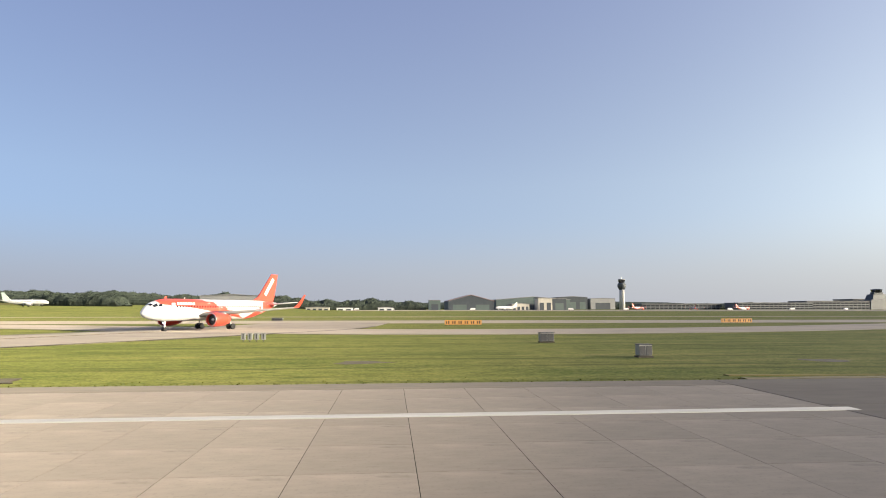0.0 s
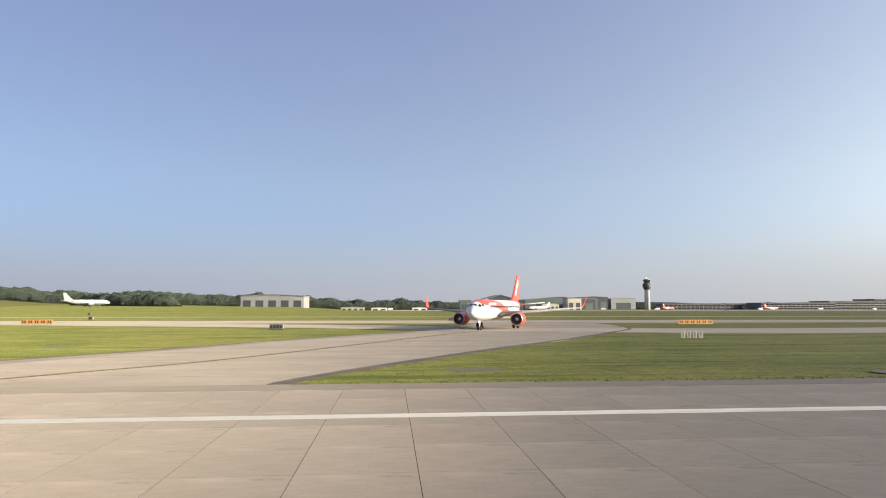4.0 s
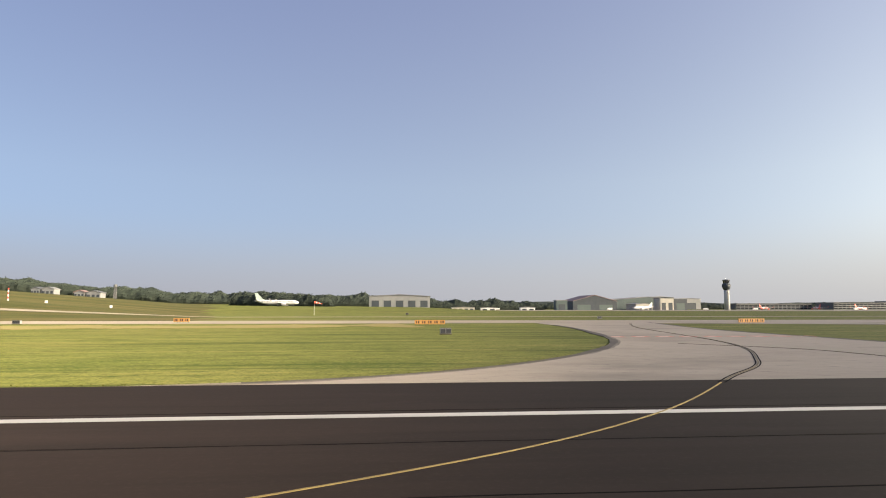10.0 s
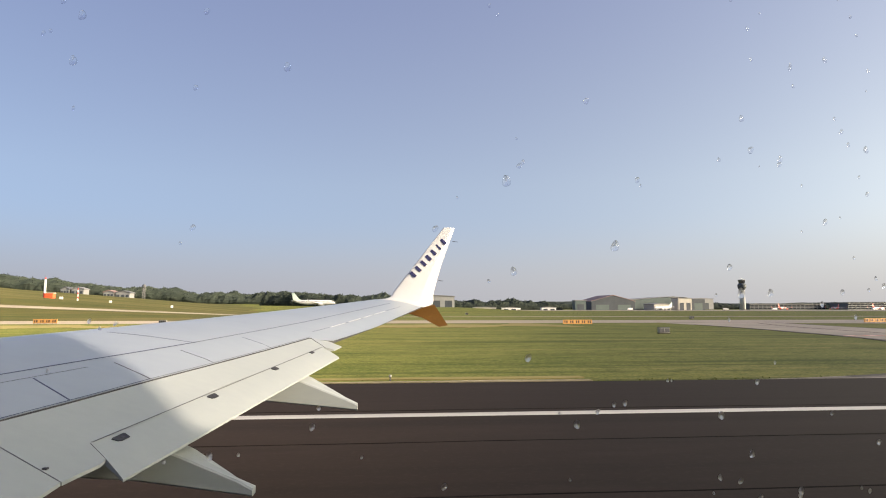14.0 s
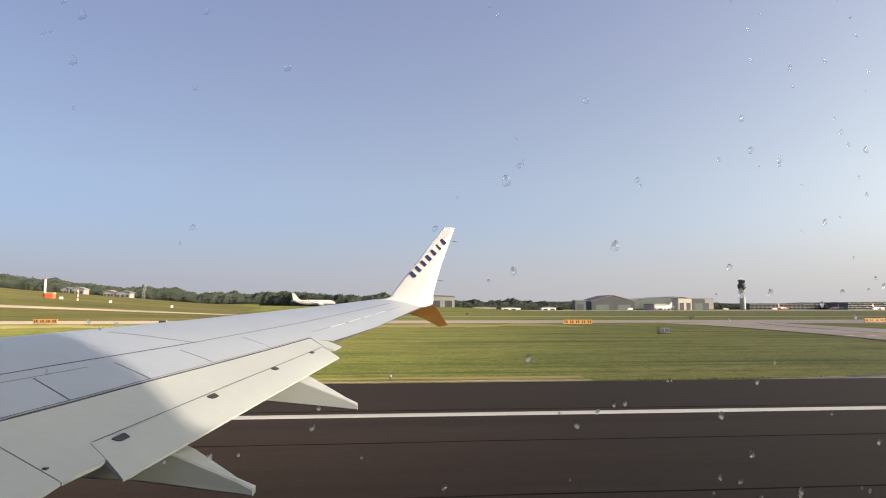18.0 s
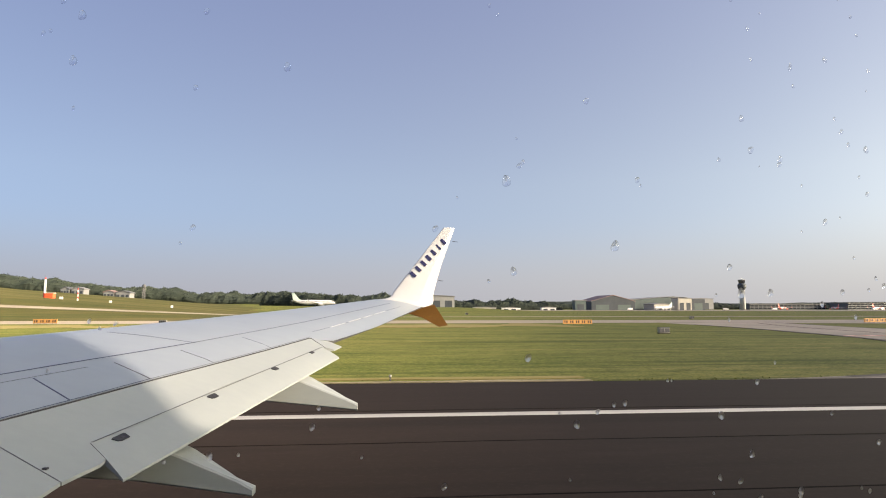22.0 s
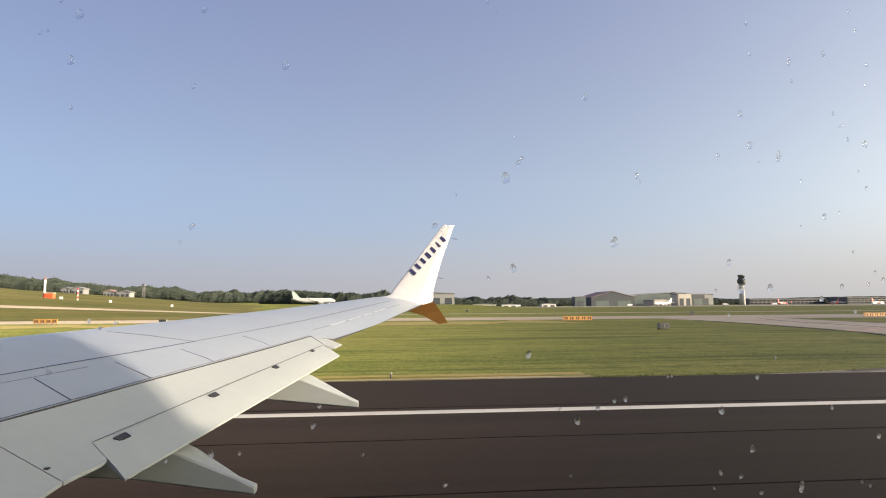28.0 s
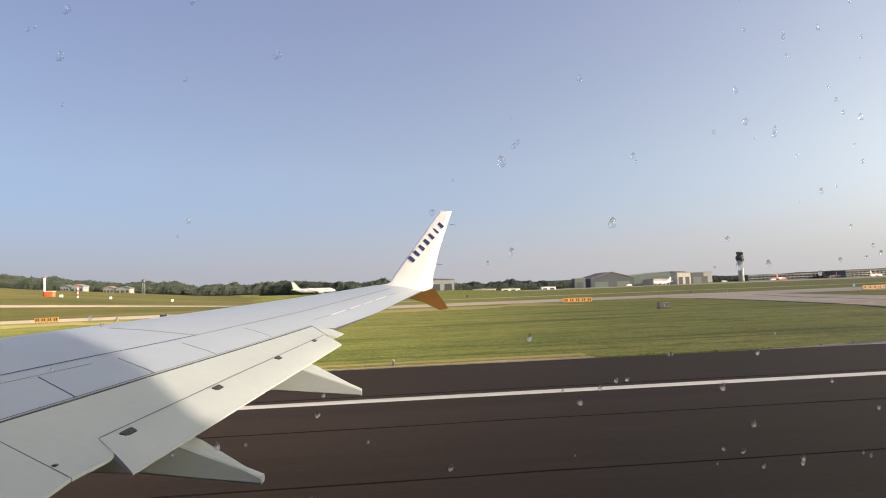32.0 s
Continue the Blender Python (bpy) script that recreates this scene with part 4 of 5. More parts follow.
for x in (-118, -236, -279, -330, -384, -412, -592, -622, -772, -812, -845, -870, -893, -920):
    b = thing("runway_light", "small raised runway edge light in the grass margin", "lamp", pose(x, 31.6, 0), "runway edge lights")
    part("stem", tube((0, 0, 0), (0, 0, 0.22), 0.04, n=6), M["dark_metal"], b)
    part("lens", loft([circle((0, 0, z), r, "z", 8) for z, r in ((0.22, 0.07), (0.27, 0.08), (0.31, 0.04))]), M["box_grey"], b)
for x, y in ((-633.9, 42.8), (-252.5, 49)):
    b = thing("marker_post", "short white marker post standing in the grass", "post", pose(x, y, 0), "marker posts")
    part("post", boxed((-0.08, -0.05, -0.05), (0.08, 0.05, 0.72), 0.02), M["tower_concrete"], b)
    part("cap", boxed((-0.1, -0.07, 0.75), (0.1, 0.07, 0.8)), M["sign_black"], b)
random.seed(5)
for x, y in ((-140.6, 31.9), (-133, 32.7), (-82.5, 45.4), (-2, 42), (30, 41), (-20, 33), (-300, 34), (-325, 33), (-560, 33.5), (-590, 40), (-80, 62), (-60, 118), (-44, 37), (-47, 44), (-665, 43), (-462, 44)):
    pts = [(x + random.uniform(1.2, 2.6) * math.cos(a), y + random.uniform(0.7, 1.5) * math.sin(a)) for a in np.linspace(0, 2 * math.pi, 13)[:-1]]
    tagged(part("drain_patch", slab(pts, -0.2, land(x, y) + (0.034 if y < 36 else -0.022)), M["earth"]), "bare dark patch with a drain cover in the grass", "ground patch", "drain patches", "structure")


# ---- house in the hollow, fence ----
def house(label, x, y, w, d, h, turn=0):
    b = thing("low_house", label, "building", pose(x, y, land(x, y) - 0.1, 0, 0, turn), "houses in the hollow")
    part("wall", boxed((-w / 2, -d / 2, -0.5), (w / 2, d / 2, h)), M["cladding_cream"], b)
    part("roof", loft([[(xx, -d / 2 - 0.4, h), (xx, 0, h + 1.3), (xx, d / 2 + 0.4, h), (xx, d / 2 + 0.4, h + 0.18), (xx, 0, h + 1.5), (xx, -d / 2 - 0.4, h + 0.18)] for xx in (-w / 2 - 0.4, w / 2 + 0.4)]), M["cladding_pale"], b)
    part("gable", loft([[(xx, -d / 2, h), (xx, d / 2, h), (xx, 0, h + 1.25)] for xx in (-w / 2, w / 2)]), M["cladding_cream"], b)
    part("doorway", boxed((-w / 2 - 0.06, -d / 2 + 0.5, 0), (-w / 2, d / 2 - 0.5, 1.7)), M["sign_black"], b, "dark open front")
    for k in range(max(2, int(w / 2.5))):
        x0 = -w / 2 + 0.8 + 2.4 * k
        win = part("window", boxed((x0, -d / 2 - 0.08, 0.9), (x0 + 1.1, -d / 2 + 0.02, 1.9)), M["dark_glass"], b)
        part("frame", boxed((x0 - 0.08, -d / 2 - 0.05, 0.8), (x0 + 1.18, -d / 2 - 0.01, 0.9)), M["white_board"], win)


for x, y, h in ((-688, 148, 2.6), (-680.5, 150, 2.5), (-672.5, 147, 2.7)):
    house("low white house with a pale gabled front in the hollow", x, y, 8, 6.4, h, 90)
fence = thing("fence", "thin dark post-and-wire fence along the rim of the hollow", "fence")
for k in range(22):
    x = -706 + 3.2 * k
    z = land(x, 98)
    part("post", boxed((x, 98, z - 0.2), (x + 0.1, 98.1, z + 1.5)), M["dark_metal"], fence)
for h in (0.5, 0.95, 1.4):
    bm = bmesh.new()
    pts = [(-706 + 3.2 * k, 98.05, land(-706 + 3.2 * k, 98) + h) for k in range(22)]
    for p, q in zip(pts, pts[1:]):
        tube(p, q, 0.02, n=4, bm=bm)
    part("wire", bm, M["dark_metal"], fence)


for k in range(14):
    x = -940 + 13.6 * k
    b = thing("perimeter_light", "small white lamp on a thin dark post before the wood", "lamp", pose(x, 89, land(x, 89)), "perimeter lights")
    part("post", tube((0, 0, -0.2), (0, 0, 2.35), 0.03, n=6), M["dark_metal"], b)
    part("hood", loft([circle((0, 0, z), r, "z", 10) for z, r in ((2.3, 0.12), (2.4, 0.26), (2.85, 0.26), (2.95, 0.1))]), M["sign_black"], b, "dark lamp hood")
    part("lens", loft([circle((0, yy, 2.62), r, "y", 10) for yy, r in ((-0.2, 0.16), (-0.29, 0.17), (-0.32, 0.08))]), M["white_board"], b, "white lamp glass")


# ---- trees ----
def blob(bm, c, r, seed, rough=0.28, sub=2):
    got = bmesh.ops.create_icosphere(bm, subdivisions=sub, radius=1.0)["verts"]
    for v in got:
        d = v.co.normalized()
        k = 1 + rough * noise.noise(d * 1.9 + Vector((seed * 3.7, seed, 0))) + 0.5 * rough * noise.noise(d * 5.0 + Vector((seed, 0, seed)))
        v.co = Vector((c[0] + r[0] * k * d.x, c[1] + r[1] * k * d.y, c[2] + r[2] * k * d.z))


def sprays(verts, faces, c, r, n, size, rng):
    """Small leaf clumps scattered in the outer part of an ellipsoid."""
    for _ in range(n):
        d = Vector((rng.gauss(0, 1), rng.gauss(0, 1), rng.gauss(0, 1))).normalized()
        k = rng.uniform(0.72, 1.13)
        p = Vector((c[0] + r[0] * k * d.x, c[1] + r[1] * k * d.y, c[2] + r[2] * k * d.z))
        u = Vector((rng.gauss(0, 1), rng.gauss(0, 1), rng.gauss(0, 0.6))).normalized() * size * rng.uniform(0.6, 1.4)
        w = u.cross(d).normalized() * size * rng.uniform(0.5, 1.1) if u.cross(d).length > 1e-4 else Vector((0, 0, size))
        i = len(verts)
        verts += [p - u, p + w * 0.8 + d * 0.1, p + u, p - w * 0.8 - d * 0.1]
        faces.append((i, i + 1, i + 2, i + 3))


def tree(label, height, spread, seed, at, shrub=False):
    rng = random.Random(seed)
    t = thing("bush" if shrub else "tree", label, "bush" if shrub else "tree", at, "bushes" if shrub else "trees by the runway")
    if not shrub:
        bm = tube((0, 0, -0.6), (0.1, 0, height * 0.45), 0.28 * height / 10, 0.14 * height / 10)
        for k in range(5):
            a = 1.3 * k + seed
            z = height * (0.25 + 0.06 * k)
            tube((0.05, 0, z), (spread * 0.6 * math.cos(a), spread * 0.6 * math.sin(a), z + height * 0.22), 0.09, 0.03, 5, bm)
        part("trunk", bm, M["bark"], t)
    verts, faces = [], []
    bm = bmesh.new()
    for k in range(14 if not shrub else 7):
        a, q = rng.uniform(0, 6.28), rng.uniform(0, 0.72)
        lift = rng.uniform(0.16 if not shrub else 0.12, 0.86)
        q *= 1.0 - 0.55 * max(0, lift - 0.5) * 2
        r = spread * rng.uniform(0.32, 0.5)
        c = (spread * q * math.cos(a), spread * q * math.sin(a), height * lift)
        rr = (r, r, min(r * 0.82, height * 0.2))
        blob(bm, c, tuple(0.86 * v for v in rr), seed + k, 0.35, 1)
        sprays(verts, faces, c, rr, 560, 0.115 + 0.005 * height, rng)
    me = bpy.data.meshes.new("leaves")
    me.from_pydata(verts, [], faces)
    bm.from_mesh(me)
    bpy.data.meshes.remove(me)
    part("crown", bm, M["leaf"], t, smooth=True)
    return t


random.seed(11)
KINDS = [("broad dark green tree at the edge of the grass", 11.5, 5.2, 1), ("tall dark green tree with an uneven crown", 14.0, 4.6, 2), ("rounded mid-green tree beside the runway grass", 9.5, 4.8, 3),
         ("spreading olive-green tree in the hollow", 12.5, 6.0, 4), ("slim green tree with a ragged top", 12.0, 3.4, 5)]
SHRUBS = [("low dense green bush at the wood edge", 4.0, 3.6, 21), ("tangled olive-green bush on the slope", 3.2, 3.0, 22)]
first = {}


def plant(kind, x, y, scale, turn):
    m = pose(x, y, land(x, y) - 0.15, 0, 0, turn) @ Matrix.Diagonal((scale, scale, scale * random.uniform(0.9, 1.12), 1))
    if kind not in first:
        spec = (KINDS + SHRUBS)[kind]
        first[kind] = tree(*spec[:3], spec[3], Matrix(), kind >= len(KINDS))
        first[kind].matrix_basis = m
        return first[kind]
    ob = copy_thing(first[kind], Matrix())
    ob.matrix_basis = m
    return ob


# woods beyond the grass at the end of the run, in three ragged rows
for row, (y, step, big) in enumerate(((104, 5.6, 0.62), (122, 6.2, 0.78), (146, 7.2, 0.95))):
    x = -1010 + 2 * row
    while x < (-796, -794, -790)[row]:
        plant(random.randrange(5), x + random.uniform(-2, 2), y + random.uniform(-7, 7), big * (0.45 + 0.55 * ease(-808, -866, x)) * random.uniform(0.8, 1.15), random.uniform(0, 360))
        x += step * random.uniform(0.75, 1.35)
x = -1000
while x < -790:
    plant(5 + random.randrange(2), x, 95 + random.uniform(-2.5, 4), random.uniform(0.7, 1.15), random.uniform(0, 360))
    x += random.uniform(3.2, 7)
# bushes and small trees in the hollow
for _ in range(130):
    x, y = random.gauss(-664, 22), random.uniform(118, 215)
    if x < -674 or (x < -664 and y < 164):
        continue
    plant(random.choice((0, 2, 3, 5, 6, 5)), x, y, random.uniform(0.3, 0.52), random.uniform(0, 360))
# scrub on the far bank
for _ in range(120):
    x, y = random.uniform(-655, -585), random.uniform(176, 236)
    plant(5 + random.randrange(2), x, y, random.uniform(0.2, 0.45), random.uniform(0, 360))
for x, y, s in ((-655, 112, 0.6), (-648, 118, 0.6), (-660, 122, 0.7), (-643, 130, 0.6), (-664, 116, 0.5), (-650, 124, 0.7)):
    plant(random.choice((0, 2, 3)), x, y, s, random.uniform(0, 360))
# scattered trees behind the field
for _ in range(44):
    x, y = random.uniform(-1120, -880), random.uniform(175, 270)
    plant(random.randrange(5), x, y, random.uniform(0.85, 1.2), random.uniform(0, 360))
for _ in range(46):
    x, y = random.uniform(-880, -785), random.uniform(195, 300)
    plant(random.randrange(5), x, y, random.uniform(0.6, 0.85), random.uniform(0, 360))
x = -850
while x < -772:
    for y, s in ((165, 0.7), (185, 0.8)):
        plant(random.randrange(5), x + random.uniform(-2, 2), y + (x + 850) * 0.35 + random.uniform(-7, 7), s * random.uniform(0.8, 1.15), random.uniform(0, 360))
    x += random.uniform(3.5, 6.5)


def belt(name, label, line, depth, height, step, seed, colour="leaf_hazed", spray=6):
    """A far wood: one closed canopy with lumpy crowns, a ragged top and loose sprays on it."""
    rng = random.Random(seed)
    pts, spaced = smooth_line(line, 24), []
    for p, q in zip(pts, pts[1:]):
        n = max(1, round((Vector(q) - Vector(p)).length / (step * 0.3)))
        spaced += [(p[0] + (q[0] - p[0]) * k / n, p[1] + (q[1] - p[1]) * k / n) for k in range(n)]
    bm = bmesh.new()
    leaf_v, leaf_f, rows = [], [], []
    section = [(-0.5, 0.0), (-0.54, 0.2), (-0.53, 0.42), (-0.48, 0.6), (-0.40, 0.76), (-0.30, 0.87), (-0.18, 0.95), (-0.05, 1.0), (0.1, 1.0), (0.3, 0.95), (0.5, 0.7), (0.5, 0.0)]
    crown = height * 0.75
    for i, (x, y) in enumerate(spaced):
        h = height * (0.82 + 0.30 * noise.noise(Vector((x / 70, y / 70, seed))) + 0.22 * noise.noise(Vector((x / 22, y / 22, seed + 5.0))))
        h *= ease(0, 6, min(i, len(spaced) - 1 - i) + 1.5)
        row = []
        for u, v in section:
            p = Vector((x, y + u * depth, land(x, y + u * depth) - 0.3 + v * h))
            lump = 0.5 - noise.voronoi(p / crown)[0][0] + 0.45 * (0.5 - noise.voronoi(p / (crown * 0.42))[0][0])
            rough = 0.5 * noise.noise(p / (crown * 0.15))
            if v > 0:
                k = (0.34 * lump + 0.16 * rough) * height
                p += Vector((0.2 * rough * height, -k * (1.2 - v), k * (0.25 + 0.75 * v)))
            row.append(bm.verts.new(p))
            if 0.1 < v and u < 0.2:
                for _ in range(spray):
                    d = Vector((rng.gauss(0, 1), rng.gauss(0, 1), rng.gauss(0, 1)))
                    c = p + d * (0.032 * height)
                    s = (0.032 if colour == "leaf_hazed" else 0.028) * height * rng.uniform(0.6, 1.5)
                    a, b = Vector((rng.gauss(0, 1), rng.gauss(0, 0.7), rng.gauss(0, 1))).normalized() * s, Vector((rng.gauss(0, 1), rng.gauss(0, 0.7), rng.gauss(0, 1))).normalized() * s
                    j = len(leaf_v)
                    leaf_v += [c - a, c + b, c + a, c - b]
                    leaf_f.append((j, j + 1, j + 2, j + 3))
        rows.append(row)
    for r, s in zip(rows, rows[1:]):
        for k in range(len(section) - 1):
            bm.faces.new((r[k], s[k], s[k + 1], r[k + 1]))
    me = bpy.data.meshes.new("leaves")
    me.from_pydata(leaf_v, [], leaf_f)
    bm.from_mesh(me)
    bpy.data.meshes.remove(me)
    return tagged(part(name, bm, M[colour]), label, "trees", kind="stuff")


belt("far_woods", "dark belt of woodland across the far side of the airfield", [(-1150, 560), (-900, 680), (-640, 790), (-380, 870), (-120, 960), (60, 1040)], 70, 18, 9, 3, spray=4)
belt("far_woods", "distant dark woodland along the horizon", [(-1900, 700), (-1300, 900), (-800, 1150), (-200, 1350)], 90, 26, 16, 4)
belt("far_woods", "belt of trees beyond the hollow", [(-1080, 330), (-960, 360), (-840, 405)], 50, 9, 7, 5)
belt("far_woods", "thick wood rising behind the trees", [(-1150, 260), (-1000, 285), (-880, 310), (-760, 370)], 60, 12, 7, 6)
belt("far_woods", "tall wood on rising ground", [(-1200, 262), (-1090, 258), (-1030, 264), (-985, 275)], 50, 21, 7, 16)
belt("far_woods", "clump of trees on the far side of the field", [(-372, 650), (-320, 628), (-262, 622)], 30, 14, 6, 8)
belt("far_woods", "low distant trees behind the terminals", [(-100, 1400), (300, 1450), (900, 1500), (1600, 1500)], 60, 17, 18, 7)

belt("thicket", "dense dark green thicket closing the wood edge", [(-1020, 112), (-960, 110), (-900, 110), (-850, 111), (-815, 112)], 24, 6.2, 2.6, 12, "leaf", 11)
belt("thicket", "dark clump of trees standing in the hollow", [(-665, 126), (-655, 130), (-646, 138), (-638, 150)], 13, 6.6, 2.4, 15, "leaf", 11)
belt("thicket", "taller dark thicket inside the wood", [(-1020, 138), (-940, 137), (-880, 139), (-838, 142)], 26, 9.0, 3.2, 13, "leaf", 11)
belt("thicket", "low green hedge carrying the wood edge on", [(-818, 112), (-800, 112), (-772, 114)], 14, 3.6, 2.4, 14, "leaf", 11)

bm = bmesh.new()
rows = []
for j, y in enumerate(range(2300, 4400, 210)):
    rows.append([bm.verts.new((x, y, -2 + 62 * ease(0, 5, j) * (0.55 + 0.45 * noise.noise(Vector((x / 900, y / 1500, 2.0)))) + 5 * noise.noise(Vector((x / 120, y / 200, 5))))) for x in range(-4600, 4601, 100)])
for a, b in zip(rows, rows[1:]):
    for i in range(len(a) - 1):
        bm.faces.new((a[i], a[i + 1], b[i + 1], b[i]))
tagged(part("backdrop_hills", bm, M["leaf_hazed"], smooth=True), "low wooded hills along the horizon", "hills", kind="structure")


# ---- the jet's own wing, in its place beside the viewpoint where the run comes to rest ----
C = Vector((-STOP, EYE_Y, EYE_Z))
own = thing("own_wing", "pale grey airliner wing with lowered cream flaps and an upturned winglet", "airplane wing", Matrix.Translation(C))


def lead_edge(y):
    return Vector((0.595 * y - 10.015, y, 0.00219 * y * y + 0.0271 * y - 0.788))


def hinge_line(y):
    """Where the aft flap meets the main flap; further out the chord is counted to the same line."""
    return Vector((0.348 * y - 4.953, y, -2.233 + 0.1595 * y - 0.00094 * y * y))


def on_wing(u, y, lift=0.0):
    """The upper surface at the fraction u of the chord, y metres out."""
    a, b = lead_edge(y), hinge_line(y)
    hump = float(np.interp(u, (0, 0.012, 0.05, 0.15, 0.35, 0.6, 0.8, 1, 2), (0, 0.011, 0.022, 0.035, 0.045, 0.045, 0.035, 0, -0.175)))
    return a.lerp(b, u) + Vector((0, 0, (b - a).length * hump + lift))


def under_wing(u, y):
    a, b = lead_edge(y), hinge_line(y)
    return a.lerp(b, u) - Vector((0, 0, (b - a).length * float(np.interp(u, (0, 0.012, 0.1, 0.35, 0.7, 1.2), (0, 0.012, 0.05, 0.075, 0.05, 0.012)))))


def skin_end(y):
    """Chord fraction at which the fixed skin ends: at the spoilers' rear edge, or further out at the trailing edge."""
    return float(np.interp(y, (2, 5.97, 6.62, 7.59, 8.59, 10.87, 10.9, 11.09, 12.87, 14.16, 15.6, 16.0), (0.77, 0.798, 0.809, 0.821, 0.842, 0.892, 0.96, 1.022, 1.102, 1.131, 1.196, 1.215)))


def grid(rows):
    return loft(rows, close=False, caps=False)


CUT = (0, 0.006, 0.02, 0.05, 0.1, 0.15, 0.25, 0.35, 0.5, 0.6, 0.7, 0.8, 0.9, 1.0)
SPAN = [1.7 + 0.35 * k for k in range(27)] + [10.88, 10.9, 11.09, 11.5, 12, 12.5, 13, 13.5, 14, 14.5, 15, 15.5, 16.0]
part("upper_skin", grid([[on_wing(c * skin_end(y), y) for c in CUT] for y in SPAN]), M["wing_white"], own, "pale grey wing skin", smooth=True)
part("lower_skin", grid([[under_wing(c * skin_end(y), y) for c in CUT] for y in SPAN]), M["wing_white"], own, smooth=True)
part("rear_spar", grid([[on_wing(skin_end(y), y, -0.004), under_wing(skin_end(y), y)] for y in SPAN]), M["dark_metal"], own)


def seam(points, width=0.03, name="panel_gap", colour="gap"):
    bm = bmesh.new()
    rows = []
    for i, p in enumerate(points):
        d = (points[min(i + 1, len(points) - 1)] - points[max(i - 1, 0)]).normalized()
        n = d.cross(Vector((0, 0, 1))).normalized() * width / 2
        rows.append([bm.verts.new(v) for v in (p - n, p - n + Vector((0, 0, 0.003)), p + n + Vector((0, 0, 0.003)), p + n)])
    for a, b in zip(rows, rows[1:]):
        for i in range(3):
            bm.faces.new((a[i], a[i + 1], b[i + 1], b[i]))
    bmesh.ops.recalc_face_normals(bm, faces=bm.faces[:])
    return part(name, bm, M[colour], own)


def run_seam(knots, width, n=20, colour="gap", name="panel_gap"):
    """A seam through (y, fraction of chord)."""
    ys = np.linspace(knots[0][0], knots[-1][0], n)
    return seam([on_wing(float(np.interp(y, [k[0] for k in knots], [k[1] for k in knots])), float(y)) for y in ys], width, name, colour)


FRONT = ((2.0, 0.49), (6.84, 0.530), (7.57, 0.540), (8.39, 0.563), (9.22, 0.583), (11.78, 0.629), (15.47, 0.632))
run_seam([k for k in FRONT if k[0] < 9.3], 0.05, 24)
run_seam([k for k in FRONT if k[0] > 9.2], 0.024, 24, "seam")
run_seam([(y, skin_end(y) - 0.006) for y in (2, 4, 5.97, 6.62, 7.59)], 0.017, 24)
run_seam([(y, skin_end(y) - 0.006) for y in (7.59, 8.59, 9.6, 10.87)], 0.012, 24, "seam")
for (y0, u0), (y1, u1), wide, tone in (((6.90, 0.613), (6.62, 0.805), 0.016, "gap"), ((7.81, 0.623), (7.59, 0.818), 0.014, "seam"), ((8.75, 0.642), (8.59, 0.838), 0.011, "seam"), ((9.07, 0.186), (9.20, 0.575), 0.014, "seam"), ((9.95, 0.655), (9.8, 0.86), 0.007, "seam")):
    seam([on_wing(u0 + (u1 - u0) * k / 8, y0 + (y1 - y0) * k / 8) for k in range(9)], wide, colour=tone)
run_seam([(6.0, 0.583), (6.63, 0.596), (7.5, 0.613)], 0.008, 10, "seam")
run_seam([(11.2, 0.835), (12.4, 0.862), (14.4, 0.883), (15.3, 0.89)], 0.01, 16, "seam")
# white strips laid on as the sunlit glint along the aileron gap
for y0, y1 in ((11.76, 12.40), (12.50, 13.08), (13.14, 13.64), (13.70, 14.38)):
    seam([on_wing(float(np.interp(y, (11.76, 14.38), (0.853, 0.883))), float(y), 0.004) for y in np.linspace(y0 + 0.02, y1 - 0.02, 5)], 0.035, "hinge_cover", "plane_white")


def plate(top, thick, name, label, colour="flap_white"):
    """A wedge under a grid of top points, thick in front and thin at the rear."""
    n = len(top[0])
    low = [[p - Vector((0, 0, thick * (1 - 0.8 * k / (n - 1)))) for k, p in enumerate(r)] for r in top]
    bm = loft([r + q[::-1] for r, q in zip(top, low)])
    return part(name, bm, M[colour], own, label)


main_end = lambda y: float(np.interp(y, (5.55, 5.95, 6.10, 6.13, 7.1, 8.12, 9.38, 10.64), (1.064, 1.068, 1.05, 0.990, 0.996, 0.994, 1.014, 1.040)))
main_in = lambda c: 5.722 - 0.2 * c
rows = []
for k in range(33):
    f = k / 32
    rows.append([])
    for c in (0, 0.15, 0.35, 0.6, 0.85, 1.0):
        y = main_in(c) + f ** 1.1 * (10.86 - 0.22 * c - main_in(c))
        u0 = skin_end(min(y, 10.86)) + 0.004
        rows[-1].append(on_wing(u0 + c * (main_end(y) - u0), y, -0.012))
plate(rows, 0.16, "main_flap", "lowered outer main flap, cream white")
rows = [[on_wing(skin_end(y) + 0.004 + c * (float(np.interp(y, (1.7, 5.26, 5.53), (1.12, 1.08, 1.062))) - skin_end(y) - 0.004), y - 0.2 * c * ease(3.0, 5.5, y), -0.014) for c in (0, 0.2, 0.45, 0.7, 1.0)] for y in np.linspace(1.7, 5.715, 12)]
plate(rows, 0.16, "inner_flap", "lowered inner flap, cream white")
seam([on_wing(0.80 + 0.255 * k / 8, 5.718 - 0.195 * k / 8, -0.012) for k in range(9)], 0.009, colour="seam")
part("flap_roller", boxed((-3.0, 5.575, -1.40), (-2.955, 5.615, -1.380), 0.006), M["sign_black"], own, "small dark flap fitting")
plate([[Vector(p) for p in r] for r in (((-1.14, 10.63, -0.685), (-0.98, 10.66, -0.735)), ((-1.43, 10.86, -0.525), (-0.88, 10.94, -0.695)), ((-1.22, 11.01, -0.565), (-0.90, 10.97, -0.69)))], 0.09, "flap_tip", "small cream tip of the main flap")


